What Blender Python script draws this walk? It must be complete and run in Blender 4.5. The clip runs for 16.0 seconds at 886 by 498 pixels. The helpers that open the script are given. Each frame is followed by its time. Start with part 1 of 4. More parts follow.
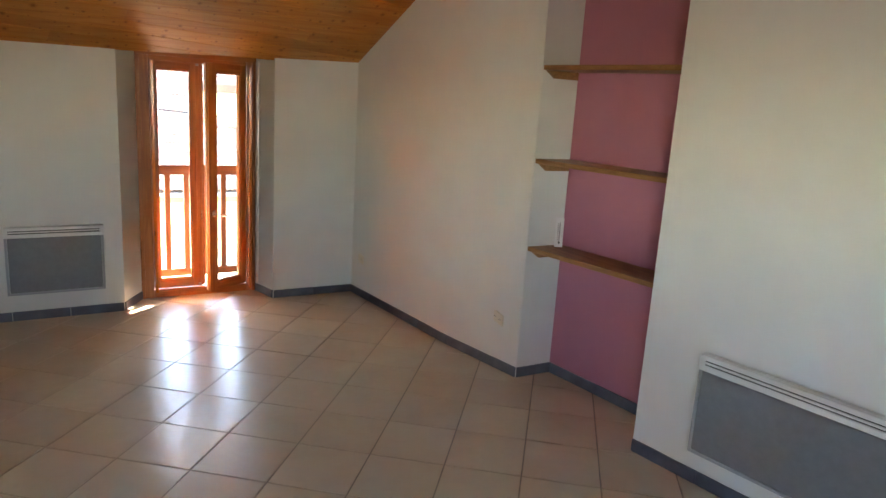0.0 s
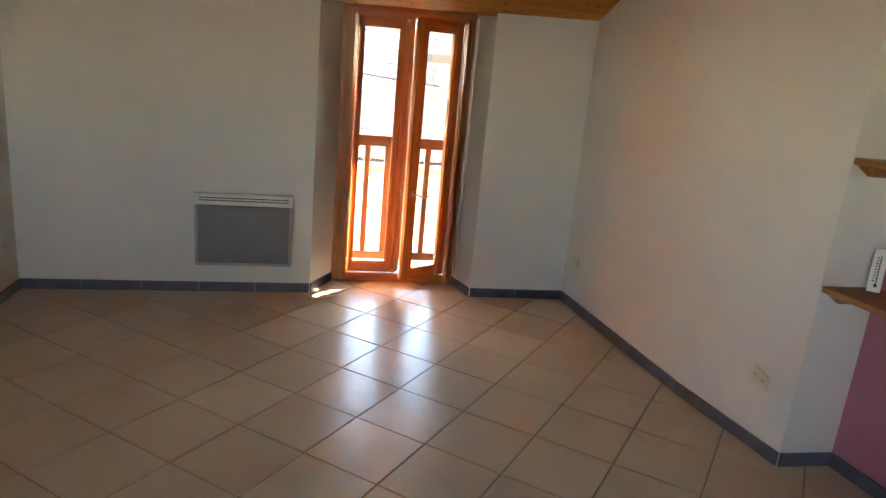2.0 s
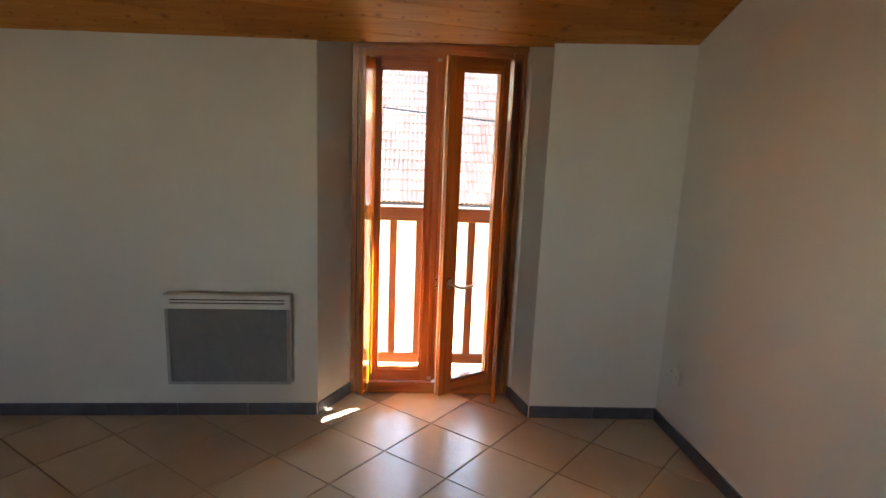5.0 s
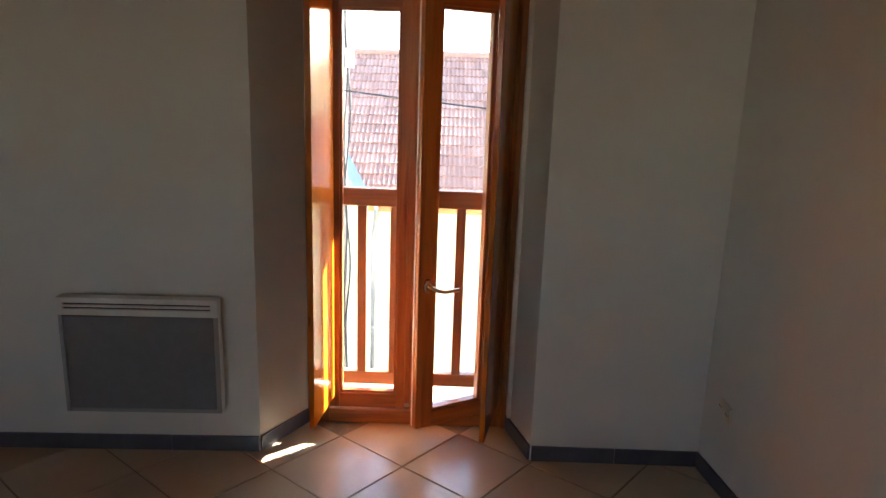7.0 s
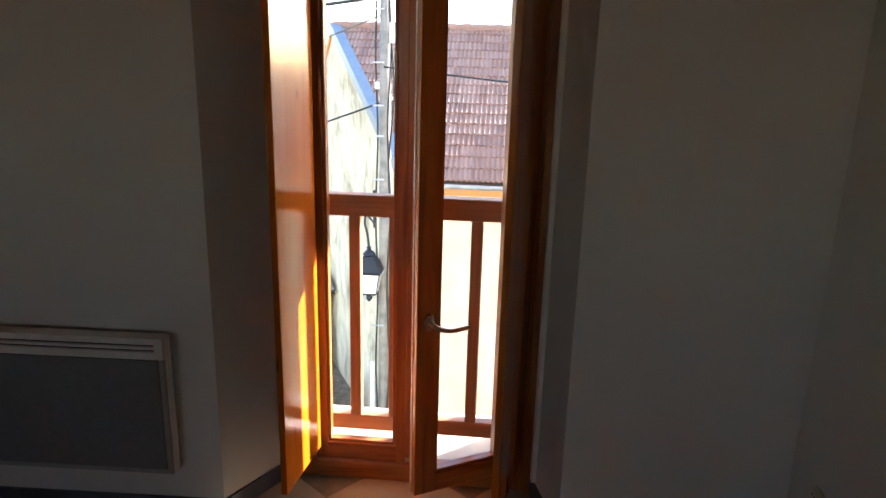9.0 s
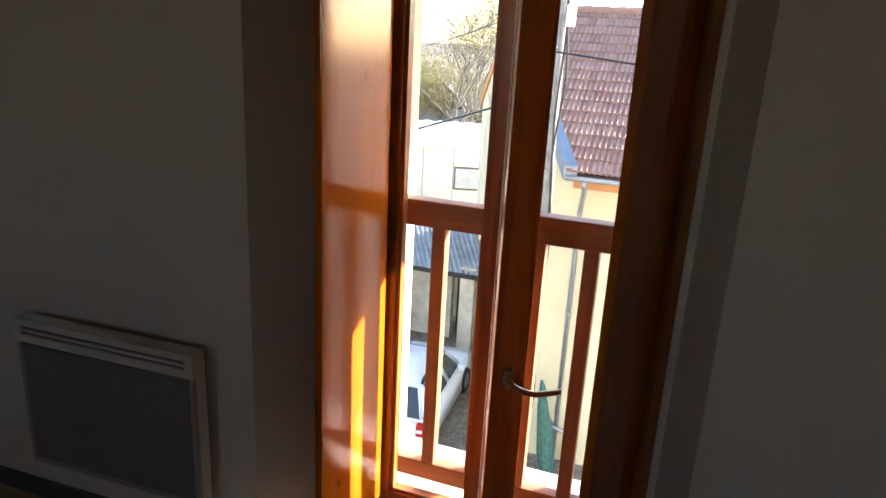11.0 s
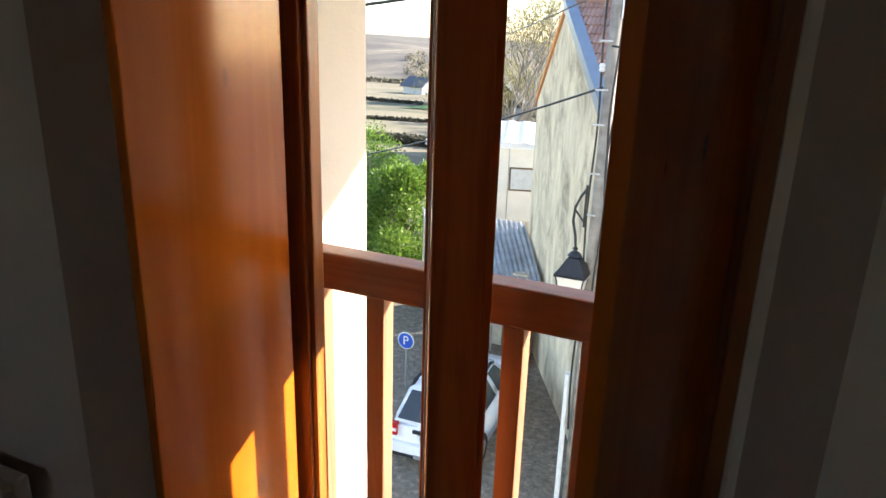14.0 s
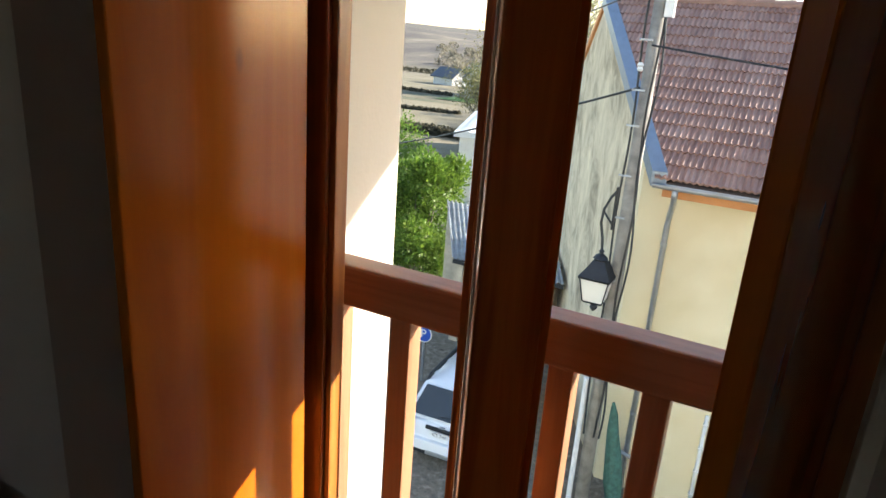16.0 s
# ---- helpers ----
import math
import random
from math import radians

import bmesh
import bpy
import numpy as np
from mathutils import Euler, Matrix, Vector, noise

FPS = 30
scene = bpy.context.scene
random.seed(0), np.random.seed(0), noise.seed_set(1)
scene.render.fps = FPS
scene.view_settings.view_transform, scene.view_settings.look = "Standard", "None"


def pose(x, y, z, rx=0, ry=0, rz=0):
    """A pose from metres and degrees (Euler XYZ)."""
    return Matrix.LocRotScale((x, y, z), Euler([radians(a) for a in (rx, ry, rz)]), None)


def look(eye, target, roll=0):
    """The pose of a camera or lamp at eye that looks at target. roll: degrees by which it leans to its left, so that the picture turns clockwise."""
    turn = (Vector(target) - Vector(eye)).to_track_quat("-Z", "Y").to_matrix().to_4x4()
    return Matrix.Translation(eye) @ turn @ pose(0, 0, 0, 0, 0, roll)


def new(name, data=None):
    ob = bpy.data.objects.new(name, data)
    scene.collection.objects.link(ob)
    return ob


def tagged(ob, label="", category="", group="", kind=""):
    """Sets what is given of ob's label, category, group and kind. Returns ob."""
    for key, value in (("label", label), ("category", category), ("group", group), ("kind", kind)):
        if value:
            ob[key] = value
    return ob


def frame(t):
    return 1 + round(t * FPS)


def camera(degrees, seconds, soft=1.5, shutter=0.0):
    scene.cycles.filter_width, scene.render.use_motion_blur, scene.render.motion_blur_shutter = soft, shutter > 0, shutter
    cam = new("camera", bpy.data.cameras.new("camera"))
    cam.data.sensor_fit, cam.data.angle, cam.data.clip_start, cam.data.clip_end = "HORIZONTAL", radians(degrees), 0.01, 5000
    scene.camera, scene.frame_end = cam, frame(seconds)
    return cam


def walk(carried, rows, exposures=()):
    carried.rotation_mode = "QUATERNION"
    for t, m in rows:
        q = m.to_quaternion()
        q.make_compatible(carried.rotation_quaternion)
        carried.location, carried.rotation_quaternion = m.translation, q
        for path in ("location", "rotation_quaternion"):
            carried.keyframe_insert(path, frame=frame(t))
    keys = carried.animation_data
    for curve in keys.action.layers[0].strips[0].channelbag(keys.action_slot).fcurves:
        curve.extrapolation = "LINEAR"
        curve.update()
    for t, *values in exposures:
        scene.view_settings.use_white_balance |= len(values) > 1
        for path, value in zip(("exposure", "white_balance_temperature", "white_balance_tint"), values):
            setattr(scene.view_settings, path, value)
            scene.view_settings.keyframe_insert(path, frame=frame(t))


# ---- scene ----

cam = camera(66.0, 16.0, soft=1.5)
PATH = [
    (0, (-1.072, -5.582, 1.741), (-0.099, -3.887, 1.316), 3.6),
    (0.5, (-0.968, -5.37, 1.681), (-0.114, -3.623, 1.214), 3.6),
    (1, (-0.879, -5.106, 1.689), (-0.11, -3.331, 1.181), 1.2),
    (1.5, (-0.741, -4.882, 1.643), (-0.174, -3.044, 1.093), 2.2),
    (2, (-0.661, -4.635, 1.657), (-0.286, -2.744, 1.126), 5.3),
    (2.5, (-0.705, -4.381, 1.604), (-0.425, -2.446, 1.182), 3.4),
    (3, (-0.594, -4.194, 1.705), (-0.271, -2.236, 1.456), 1.3),
    (3.5, (-0.536, -4.067, 1.761), (-0.263, -2.099, 1.531), 0.4),
    (4, (-0.346, -3.891, 1.746), (-0.162, -1.916, 1.489), 1.3),
    (4.5, (-0.258, -3.714, 1.789), (-0.153, -1.746, 1.45), 1.5),
    (5, (-0.211, -3.437, 1.758), (-0.106, -1.493, 1.297), 2.3),
    (7.5, (0.155, -2.48, 1.52), (0.092, -0.535, 1.061), 1.7),
    (8, (0.195, -2.307, 1.594), (0.077, -0.386, 1.051), 1.5),
    (10.5, (0.32, -1.563, 1.494), (-0.059, 0.333, 0.983), 2.8),
    (11, (0.372, -1.431, 1.543), (-0.266, 0.372, 0.956), 3.1),
    (11.5, (0.462, -1.345, 1.592), (-0.492, 0.29, 0.946), 3.7),
    (12, (0.492, -1.296, 1.558), (-0.436, 0.368, 0.949), 2.1),
    (12.5, (0.5, -1.238, 1.545), (-0.416, 0.439, 0.955), 0.1),
    (13, (0.44, -1.045, 1.541), (-0.394, 0.675, 0.953), 2.5),
    (13.5, (0.392, -0.885, 1.538), (-0.421, 0.847, 0.955), 1.3),
    (14, (0.376, -0.72, 1.523), (-0.425, 1.012, 0.925), 1.8),
    (14.5, (0.364, -0.586, 1.523), (-0.535, 1.098, 0.927), 4.2),
    (15, (0.338, -0.549, 1.522), (-0.608, 1.109, 0.924), 4.0),
    (15.5, (0.286, -0.569, 1.531), (-0.626, 1.106, 0.927), 4.2),
    (16, (0.268, -0.568, 1.514), (-0.585, 1.13, 0.89), 4.3),
]
EXPOSURES = [(0, 5.0, 6700, 8), (2, 4.8, 6900, 8), (3.5, 4.47, 7050, 8), (5.2, 4.3, 7000, 8), (7.3, 3.52, 6650, 14), (8.2, 3.1, 6550, 14), (10.4, 2.55, 6700, 17), (12.5, 2.48, 6700, 17), (14.5, 1.93, 6600, 14), (16, 1.7, 6700, 12)]
walk(cam, [(t, look(eye, target, roll)) for t, eye, target, roll in PATH], EXPOSURES)

# ---------------------------------------------------------------- light
SUN = Vector((1.0, 0.86, 0.59)).normalized()
world = bpy.data.worlds.new("world")
scene.world = world
world.use_nodes = True
wn, wl = world.node_tree.nodes, world.node_tree.links
sky = wn.new("ShaderNodeTexSky")
sky.sky_type, sky.sun_disc = "NISHITA", False
sky.sun_elevation = math.asin(SUN.z)
sky.sun_rotation = math.atan2(SUN.x, SUN.y)
sky.dust_density = 0.4
wn["Background"].inputs["Strength"].default_value = 0.15
wl.new(sky.outputs[0], wn["Background"].inputs[0])
sun_data = bpy.data.lights.new("sun", "SUN")
sun_data.energy, sun_data.angle, sun_data.color = 5.0, radians(0.5), (1.0, 0.93, 0.82)
sun_lamp = new("sun", sun_data)
sun_lamp.matrix_world = look(SUN * 60, (0, 0, 0))

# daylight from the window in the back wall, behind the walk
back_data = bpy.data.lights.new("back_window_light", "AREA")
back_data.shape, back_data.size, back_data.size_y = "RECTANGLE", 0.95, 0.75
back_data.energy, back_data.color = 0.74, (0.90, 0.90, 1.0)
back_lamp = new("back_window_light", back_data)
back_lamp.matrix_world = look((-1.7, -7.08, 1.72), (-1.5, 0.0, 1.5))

# ---------------------------------------------------------------- materials


class Mat:
    """A node material with a few short cuts."""

    def __init__(self, name, rough=0.6, metal=0.0, colour=None, spec=None):
        self.m = bpy.data.materials.new(name)
        self.m.use_nodes = True
        self.n, self.l = self.m.node_tree.nodes, self.m.node_tree.links
        self.b = self.n["Principled BSDF"]
        self.b.inputs["Roughness"].default_value = rough
        self.b.inputs["Metallic"].default_value = metal
        if spec is not None:
            self.b.inputs["Specular IOR Level"].default_value = spec
        if colour:
            self.b.inputs["Base Color"].default_value = (*colour, 1)

    def add(self, kind, **values):
        node = self.n.new(kind)
        for key, value in values.items():
            node.inputs[key.replace("_", " ")].default_value = value
        return node

    def coords(self, scale=(1, 1, 1), turn=(0, 0, 0), space="Object", spread=False):
        tc = self.n.new("ShaderNodeTexCoord")
        mp = self.n.new("ShaderNodeMapping")
        mp.inputs["Scale"].default_value = scale
        mp.inputs["Rotation"].default_value = turn
        self.l.new(tc.outputs[space], mp.inputs[0])
        if spread:
            oi = self.n.new("ShaderNodeObjectInfo")
            mul = self.n.new("ShaderNodeMath")
            mul.operation = "MULTIPLY"
            mul.inputs[1].default_value = 37.0
            self.l.new(oi.outputs["Random"], mul.inputs[0])
            self.l.new(mul.outputs[0], mp.inputs["Location"])
        return mp.outputs[0]

    def noise(self, vec, scale, detail=4.0, rough=0.55, distort=0.0):
        nd = self.add("ShaderNodeTexNoise", Scale=scale, Detail=detail, Roughness=rough, Distortion=distort)
        self.l.new(vec, nd.inputs["Vector"])
        return nd.outputs["Fac"]

    def ramp(self, fac, stops):
        rp = self.n.new("ShaderNodeValToRGB")
        el = rp.color_ramp.elements
        while len(el) < len(stops):
            el.new(0.5)
        for e, (p, c) in zip(el, stops):
            e.position, e.color = p, (*c, 1)
        self.l.new(fac, rp.inputs[0])
        return rp.outputs[0]

    def mix(self, fac, a, b, how="MIX"):
        mx = self.n.new("ShaderNodeMix")
        mx.data_type, mx.blend_type = "RGBA", how
        for sock, v in ((mx.inputs[0], fac), (mx.inputs[6], a), (mx.inputs[7], b)):
            if isinstance(v, (int, float)):
                sock.default_value = v
            elif isinstance(v, tuple):
                sock.default_value = (*v, 1)
            else:
                self.l.new(v, sock)
        return mx.outputs[2]

    def colour(self, out):
        self.l.new(out, self.b.inputs["Base Color"])
        return self

    def rough(self, fac, lo, hi):
        mr = self.add("ShaderNodeMapRange")
        mr.inputs["To Min"].default_value, mr.inputs["To Max"].default_value = lo, hi
        self.l.new(fac, mr.inputs[0])
        self.l.new(mr.outputs[0], self.b.inputs["Roughness"])
        return self

    def bump(self, fac, strength=0.2, distance=0.002):
        bp = self.n.new("ShaderNodeBump")
        bp.inputs["Strength"].default_value, bp.inputs["Distance"].default_value = strength, distance
        self.l.new(fac, bp.inputs["Height"])
        if self.b.inputs["Normal"].links:
            self.l.new(self.b.inputs["Normal"].links[0].from_socket, bp.inputs["Normal"])
        self.l.new(bp.outputs[0], self.b.inputs["Normal"])
        return self

    def random(self):
        return self.n.new("ShaderNodeObjectInfo").outputs["Random"]

    def island(self):
        return self.n.new("ShaderNodeNewGeometry").outputs["Random Per Island"]


def plaster(name, a, b, rough=0.75, fine=0.25):
    m = Mat(name, rough)
    v = m.coords()
    m.colour(m.ramp(m.noise(v, 1.3, 5), [(0.3, a), (0.7, b)]))
    m.bump(m.noise(v, 9, 3), fine, 0.006).bump(m.noise(v, 130, 3), fine, 0.0012)
    return m.m


def wood(name, dark, mid, light, axis=2, rough=0.35, coat=0.0, knots=0.0, spread=True, scale=1.0, grain=0.35, boards=False):
    """Timber with its grain along the given axis."""
    m = Mat(name, rough)
    st = [14.0 * scale, 14.0 * scale, 14.0 * scale]
    st[axis] = 0.9 * scale
    v = m.coords(tuple(st), spread=spread)
    g = m.noise(v, 1.6, 6, 0.62, 1.2)
    col = m.ramp(g, [(0.28, dark), (0.5, mid), (0.75, light)])
    st2 = [90.0, 90.0, 90.0]
    st2[axis] = 2.5
    fine = m.noise(m.coords(tuple(st2), spread=spread), 1.0, 3)
    col = m.mix(grain, col, m.ramp(fine, [(0.3, (0.55, 0.5, 0.45)), (0.7, (1, 1, 1))]), "MULTIPLY")
    broad = m.noise(m.coords((1, 1, 1), spread=spread), 1.1, 2)
    col = m.mix(0.4, col, m.ramp(broad, [(0.3, (0.72, 0.66, 0.6)), (0.7, (1, 1, 1))]), "MULTIPLY")
    if knots:
        kc = [11.0, 11.0, 11.0]
        kc[axis] = 11.5 if axis == 0 else 4.6
        vo = m.add("ShaderNodeTexVoronoi", Scale=1.0)
        if axis == 0:
            vo.voronoi_dimensions = "2D"
        m.l.new(m.coords(tuple(kc), spread=spread), vo.inputs["Vector"])
        # each cell has a knot of its own size, and many have none
        size = m.add("ShaderNodeSeparateColor")
        m.l.new(vo.outputs["Color"], size.inputs[0])
        grow = m.add("ShaderNodeMapRange")
        grow.inputs["To Min"].default_value, grow.inputs["To Max"].default_value = 0.8, 4.6
        m.l.new(size.outputs[0], grow.inputs[0])
        far_ = m.n.new("ShaderNodeMath")
        far_.operation = "MULTIPLY"
        m.l.new(vo.outputs["Distance"], far_.inputs[0])
        m.l.new(grow.outputs[0], far_.inputs[1])
        near = m.ramp(far_.outputs[0], [(0.08, (1, 1, 1)), (0.12, (0, 0, 0))])
        col = m.mix(near, col, tuple(c * 0.2 for c in dark))
        halo = m.ramp(far_.outputs[0], [(0.10, (1, 1, 1)), (0.30, (0, 0, 0))])
        col = m.mix(m.mix(1.0, halo, (knots, knots, knots), "MULTIPLY"), col, tuple(c * 0.75 for c in dark))
    if boards:
        col = m.mix(1.0, col, m.ramp(m.island(), [(0.0, (0.78, 0.74, 0.70)), (0.5, (0.93, 0.93, 0.93)), (1.0, (1, 1, 1))]), "MULTIPLY")
    m.colour(col)
    m.rough(fine, rough - 0.22 * grain, rough + 0.34 * grain)
    m.bump(fine, 0.34 * grain, 0.0006)
    if coat:
        m.b.inputs["Coat Weight"].default_value = coat
        m.b.inputs["Coat Roughness"].default_value = 0.18
    return m.m


def plain(name, colour, rough=0.5, metal=0.0, vary=0.1, scale=6.0, bump=0.05):
    m = Mat(name, rough, metal)
    v = m.coords()
    n = m.noise(v, scale, 5)
    lo, hi = tuple(c * (1 - vary) for c in colour), tuple(min(1, c * (1 + vary)) for c in colour)
    m.colour(m.ramp(n, [(0.3, lo), (0.7, hi)]))
    m.rough(n, max(0.02, rough - 0.08), min(1, rough + 0.08))
    if bump:
        m.bump(m.noise(v, scale * 14, 3), bump, 0.001)
    return m.m


WHITE_WALL = plaster("white_wall_paint", (0.67, 0.655, 0.62), (0.73, 0.715, 0.685))
PINK_WALL = plaster("pink_wall_paint", (0.44, 0.165, 0.225), (0.50, 0.20, 0.265))
OUTER_WALL = plaster("cream_outdoor_render", (0.76, 0.74, 0.66), (0.82, 0.80, 0.74), 0.9, 0.5)
YELLOW_WALL = plaster("yellow_house_render", (0.66, 0.55, 0.33), (0.76, 0.66, 0.44), 0.9, 0.6)
WINDOW_WOOD_V = wood("varnished_wood_upright", (0.29, 0.080, 0.013), (0.45, 0.155, 0.030), (0.56, 0.22, 0.05), 2, 0.34, 0.15)
WINDOW_WOOD_H = wood("varnished_wood_level", (0.29, 0.080, 0.013), (0.45, 0.155, 0.030), (0.56, 0.22, 0.05), 0, 0.34, 0.15)
SHUTTER_WOOD = wood("varnished_shutter_board", (0.50, 0.115, 0.007), (0.58, 0.155, 0.010), (0.66, 0.20, 0.016), 2, 0.15, 0.0, knots=0.3, scale=0.35, grain=0.08)
RAIL_WOOD_H = wood("balcony_rail_wood_level", (0.34, 0.155, 0.085), (0.46, 0.225, 0.125), (0.55, 0.29, 0.17), 0, 0.45)
RAIL_WOOD_V = wood("balcony_rail_wood_upright", (0.34, 0.155, 0.085), (0.46, 0.225, 0.125), (0.55, 0.29, 0.17), 2, 0.45)
SHELF_WOOD = wood("shelf_oak", (0.22, 0.095, 0.028), (0.36, 0.17, 0.05), (0.44, 0.23, 0.08), 1, 0.45)
PINE = wood("pine_ceiling_board", (0.49, 0.175, 0.027), (0.59, 0.24, 0.042), (0.66, 0.305, 0.065), 0, 0.42, 0.0, knots=0.75, grain=0.2, boards=True)
PINE.node_tree.nodes["Principled BSDF"].inputs["Specular IOR Level"].default_value = 0.25
BASE_TILE = plain("blue_grey_skirting_tile", (0.085, 0.095, 0.125), 0.35, 0, 0.2, 9)
RAD_WHITE = plain("white_enamel", (0.72, 0.72, 0.70), 0.38, 0, 0.03)
RAD_GREY = plain("grey_heater_front", (0.185, 0.19, 0.20), 0.5, 0, 0.06, 30)
RAD_RIM = plain("pale_grey_heater_rim", (0.34, 0.345, 0.355), 0.5, 0, 0.05, 30)
RAD_DARK = plain("dark_grille_slot", (0.03, 0.03, 0.032), 0.6)
PLASTIC = plain("cream_plastic", (0.68, 0.62, 0.50), 0.35, 0, 0.03)
DARK_PLASTIC = plain("dark_plastic", (0.02, 0.02, 0.022), 0.4)
BRASS = plain("aged_nickel_handle", (0.42, 0.36, 0.28), 0.28, 1.0, 0.1)
STEEL = plain("galvanised_steel", (0.42, 0.44, 0.46), 0.45, 0.8, 0.15)
IRON = plain("black_cast_iron", (0.025, 0.027, 0.03), 0.45, 0.3, 0.2)
CONCRETE = plain("sill_stone", (0.55, 0.52, 0.47), 0.85, 0, 0.15, 8, 0.3)
SEAL = plain("white_window_seal", (0.84, 0.81, 0.74), 0.5)


def glass(name, tint=(0.96, 0.98, 0.97)):
    m = Mat(name, 0.0)
    m.b.inputs["Base Color"].default_value = (*tint, 1)
    m.b.inputs["Transmission Weight"].default_value = 1.0
    m.b.inputs["IOR"].default_value = 1.02
    m.b.inputs["Specular IOR Level"].default_value = 0.5
    return m.m


GLASS = glass("window_glass")

# ---------------------------------------------------------------- builders


def mesh_of(name, bm, mats, smooth=False):
    me = bpy.data.meshes.new(name)
    bmesh.ops.recalc_face_normals(bm, faces=bm.faces)
    bm.to_mesh(me)
    bm.free()
    for m in mats if isinstance(mats, (list, tuple)) else [mats]:
        me.materials.append(m)
    if smooth:
        for p in me.polygons:
            p.use_smooth = True
    return me


def part(name, bm, mats, parent=None, label="", smooth=False):
    """Links a bmesh as one mesh object, under a thing or a part."""
    ob = new(name, mesh_of(name, bm, mats, smooth))
    if parent:
        ob.parent = parent
    if label:
        ob["label"] = label
    return ob


def thing(name, label, category, group="", kind="", m=None):
    e = new(name)
    e.empty_display_size = 0.1
    if m is not None:
        e.matrix_world = m
    return tagged(e, label, category, group, kind)


def box(bm, x0, x1, y0, y1, z0, z1, bevel=0.0, m=None, segments=2, mat=0):
    made = bmesh.ops.create_cube(bm, size=1.0)
    vs = made["verts"]
    bmesh.ops.scale(bm, vec=(abs(x1 - x0), abs(y1 - y0), abs(z1 - z0)), verts=vs)
    bmesh.ops.translate(bm, vec=((x0 + x1) / 2, (y0 + y1) / 2, (z0 + z1) / 2), verts=vs)
    if bevel:
        es = list({e for v in vs for e in v.link_edges})
        out = bmesh.ops.bevel(bm, geom=es, offset=bevel, segments=segments, profile=0.6, affect="EDGES")
        vs = list({v for f in out["faces"] for v in f.verts} | {v for v in vs if v.is_valid})
    if m is not None:
        bmesh.ops.transform(bm, matrix=m, verts=vs)
    if mat:
        for f in {f for v in vs for f in v.link_faces}:
            f.material_index = mat
    return bm


def block(*a, **k):
    return box(bmesh.new(), *a, **k)


def prism(points, lo, hi, axis="z", bm=None):
    """A closed outline, given in the two other axes, drawn out from lo to hi along an axis."""
    bm = bm or bmesh.new()

    def at(p, h):
        return {"z": (p[0], p[1], h), "x": (h, p[0], p[1]), "y": (p[0], h, p[1])}[axis]

    low = [bm.verts.new(at(p, lo)) for p in points]
    high = [bm.verts.new(at(p, hi)) for p in points]
    bm.faces.new(low)
    bm.faces.new(high)
    for i in range(len(points)):
        j = (i + 1) % len(points)
        bm.faces.new((low[i], low[j], high[j], high[i]))
    return bm


def hull8(bm, bottom, top):
    """A solid between two rings of corners."""
    a = [bm.verts.new(p) for p in bottom]
    b = [bm.verts.new(p) for p in top]
    bm.faces.new(a)
    bm.faces.new(b)
    for i in range(len(a)):
        j = (i + 1) % len(a)
        bm.faces.new((a[i], a[j], b[j], b[i]))
    return bm


def tube(bm, points, radius, sides=8, taper=None):
    """A round bar along a line of points."""
    pts = [Vector(p) for p in points]
    rings = []
    ref = Vector((0.31, 0.22, 0.92))
    for i, p in enumerate(pts):
        d = (pts[min(i + 1, len(pts) - 1)] - pts[max(i - 1, 0)]).normalized()
        a = d.cross(ref)
        if a.length < 0.1:
            a = d.cross(Vector((1, 0, 0)))
        a.normalize()
        b = d.cross(a)
        r = radius if taper is None else radius + (taper - radius) * i / max(1, len(pts) - 1)
        rings.append([bm.verts.new(p + a * r * math.cos(k * math.tau / sides) + b * r * math.sin(k * math.tau / sides)) for k in range(sides)])
    for s, e in zip(rings, rings[1:]):
        for k in range(sides):
            bm.faces.new((s[k], s[(k + 1) % sides], e[(k + 1) % sides], e[k]))
    bm.faces.new(rings[0][::-1])
    bm.faces.new(rings[-1])
    return bm


def lathe(bm, profile, centre=(0, 0, 0), sides=24):
    """A turned solid from rows of (radius, height)."""
    c = Vector(centre)
    rings = [[bm.verts.new(c + Vector((r * math.cos(k * math.tau / sides), r * math.sin(k * math.tau / sides), h))) for k in range(sides)] for r, h in profile]
    for s, e in zip(rings, rings[1:]):
        for k in range(sides):
            bm.faces.new((s[k], s[(k + 1) % sides], e[(k + 1) % sides], e[k]))
    bm.faces.new(rings[0][::-1])
    bm.faces.new(rings[-1])
    return bm

# ---------------------------------------------------------------- the room
H = 2.0            # height of the window wall at the eaves
RISE = 0.515       # slope of the ceiling
LEFT, BACK = -2.51, -7.0
FRAME_Y = 0.28
OUT_Y = 0.68       # outer face of the thick wall
RIDGE_Y = -3.5


def right_x(y):
    return 1.195 - 0.1033 * y if y > -1.5 else 1.35 - 0.1786 * (y + 1.5)


def ceiling_z(y):
    return H - RISE * y if y > RIDGE_Y else H - RISE * RIDGE_Y + RISE * (y - RIDGE_Y)


def wall(name, bm, label, mats=WHITE_WALL):
    return tagged(part(name, bm, mats), label, "wall", kind="structure")


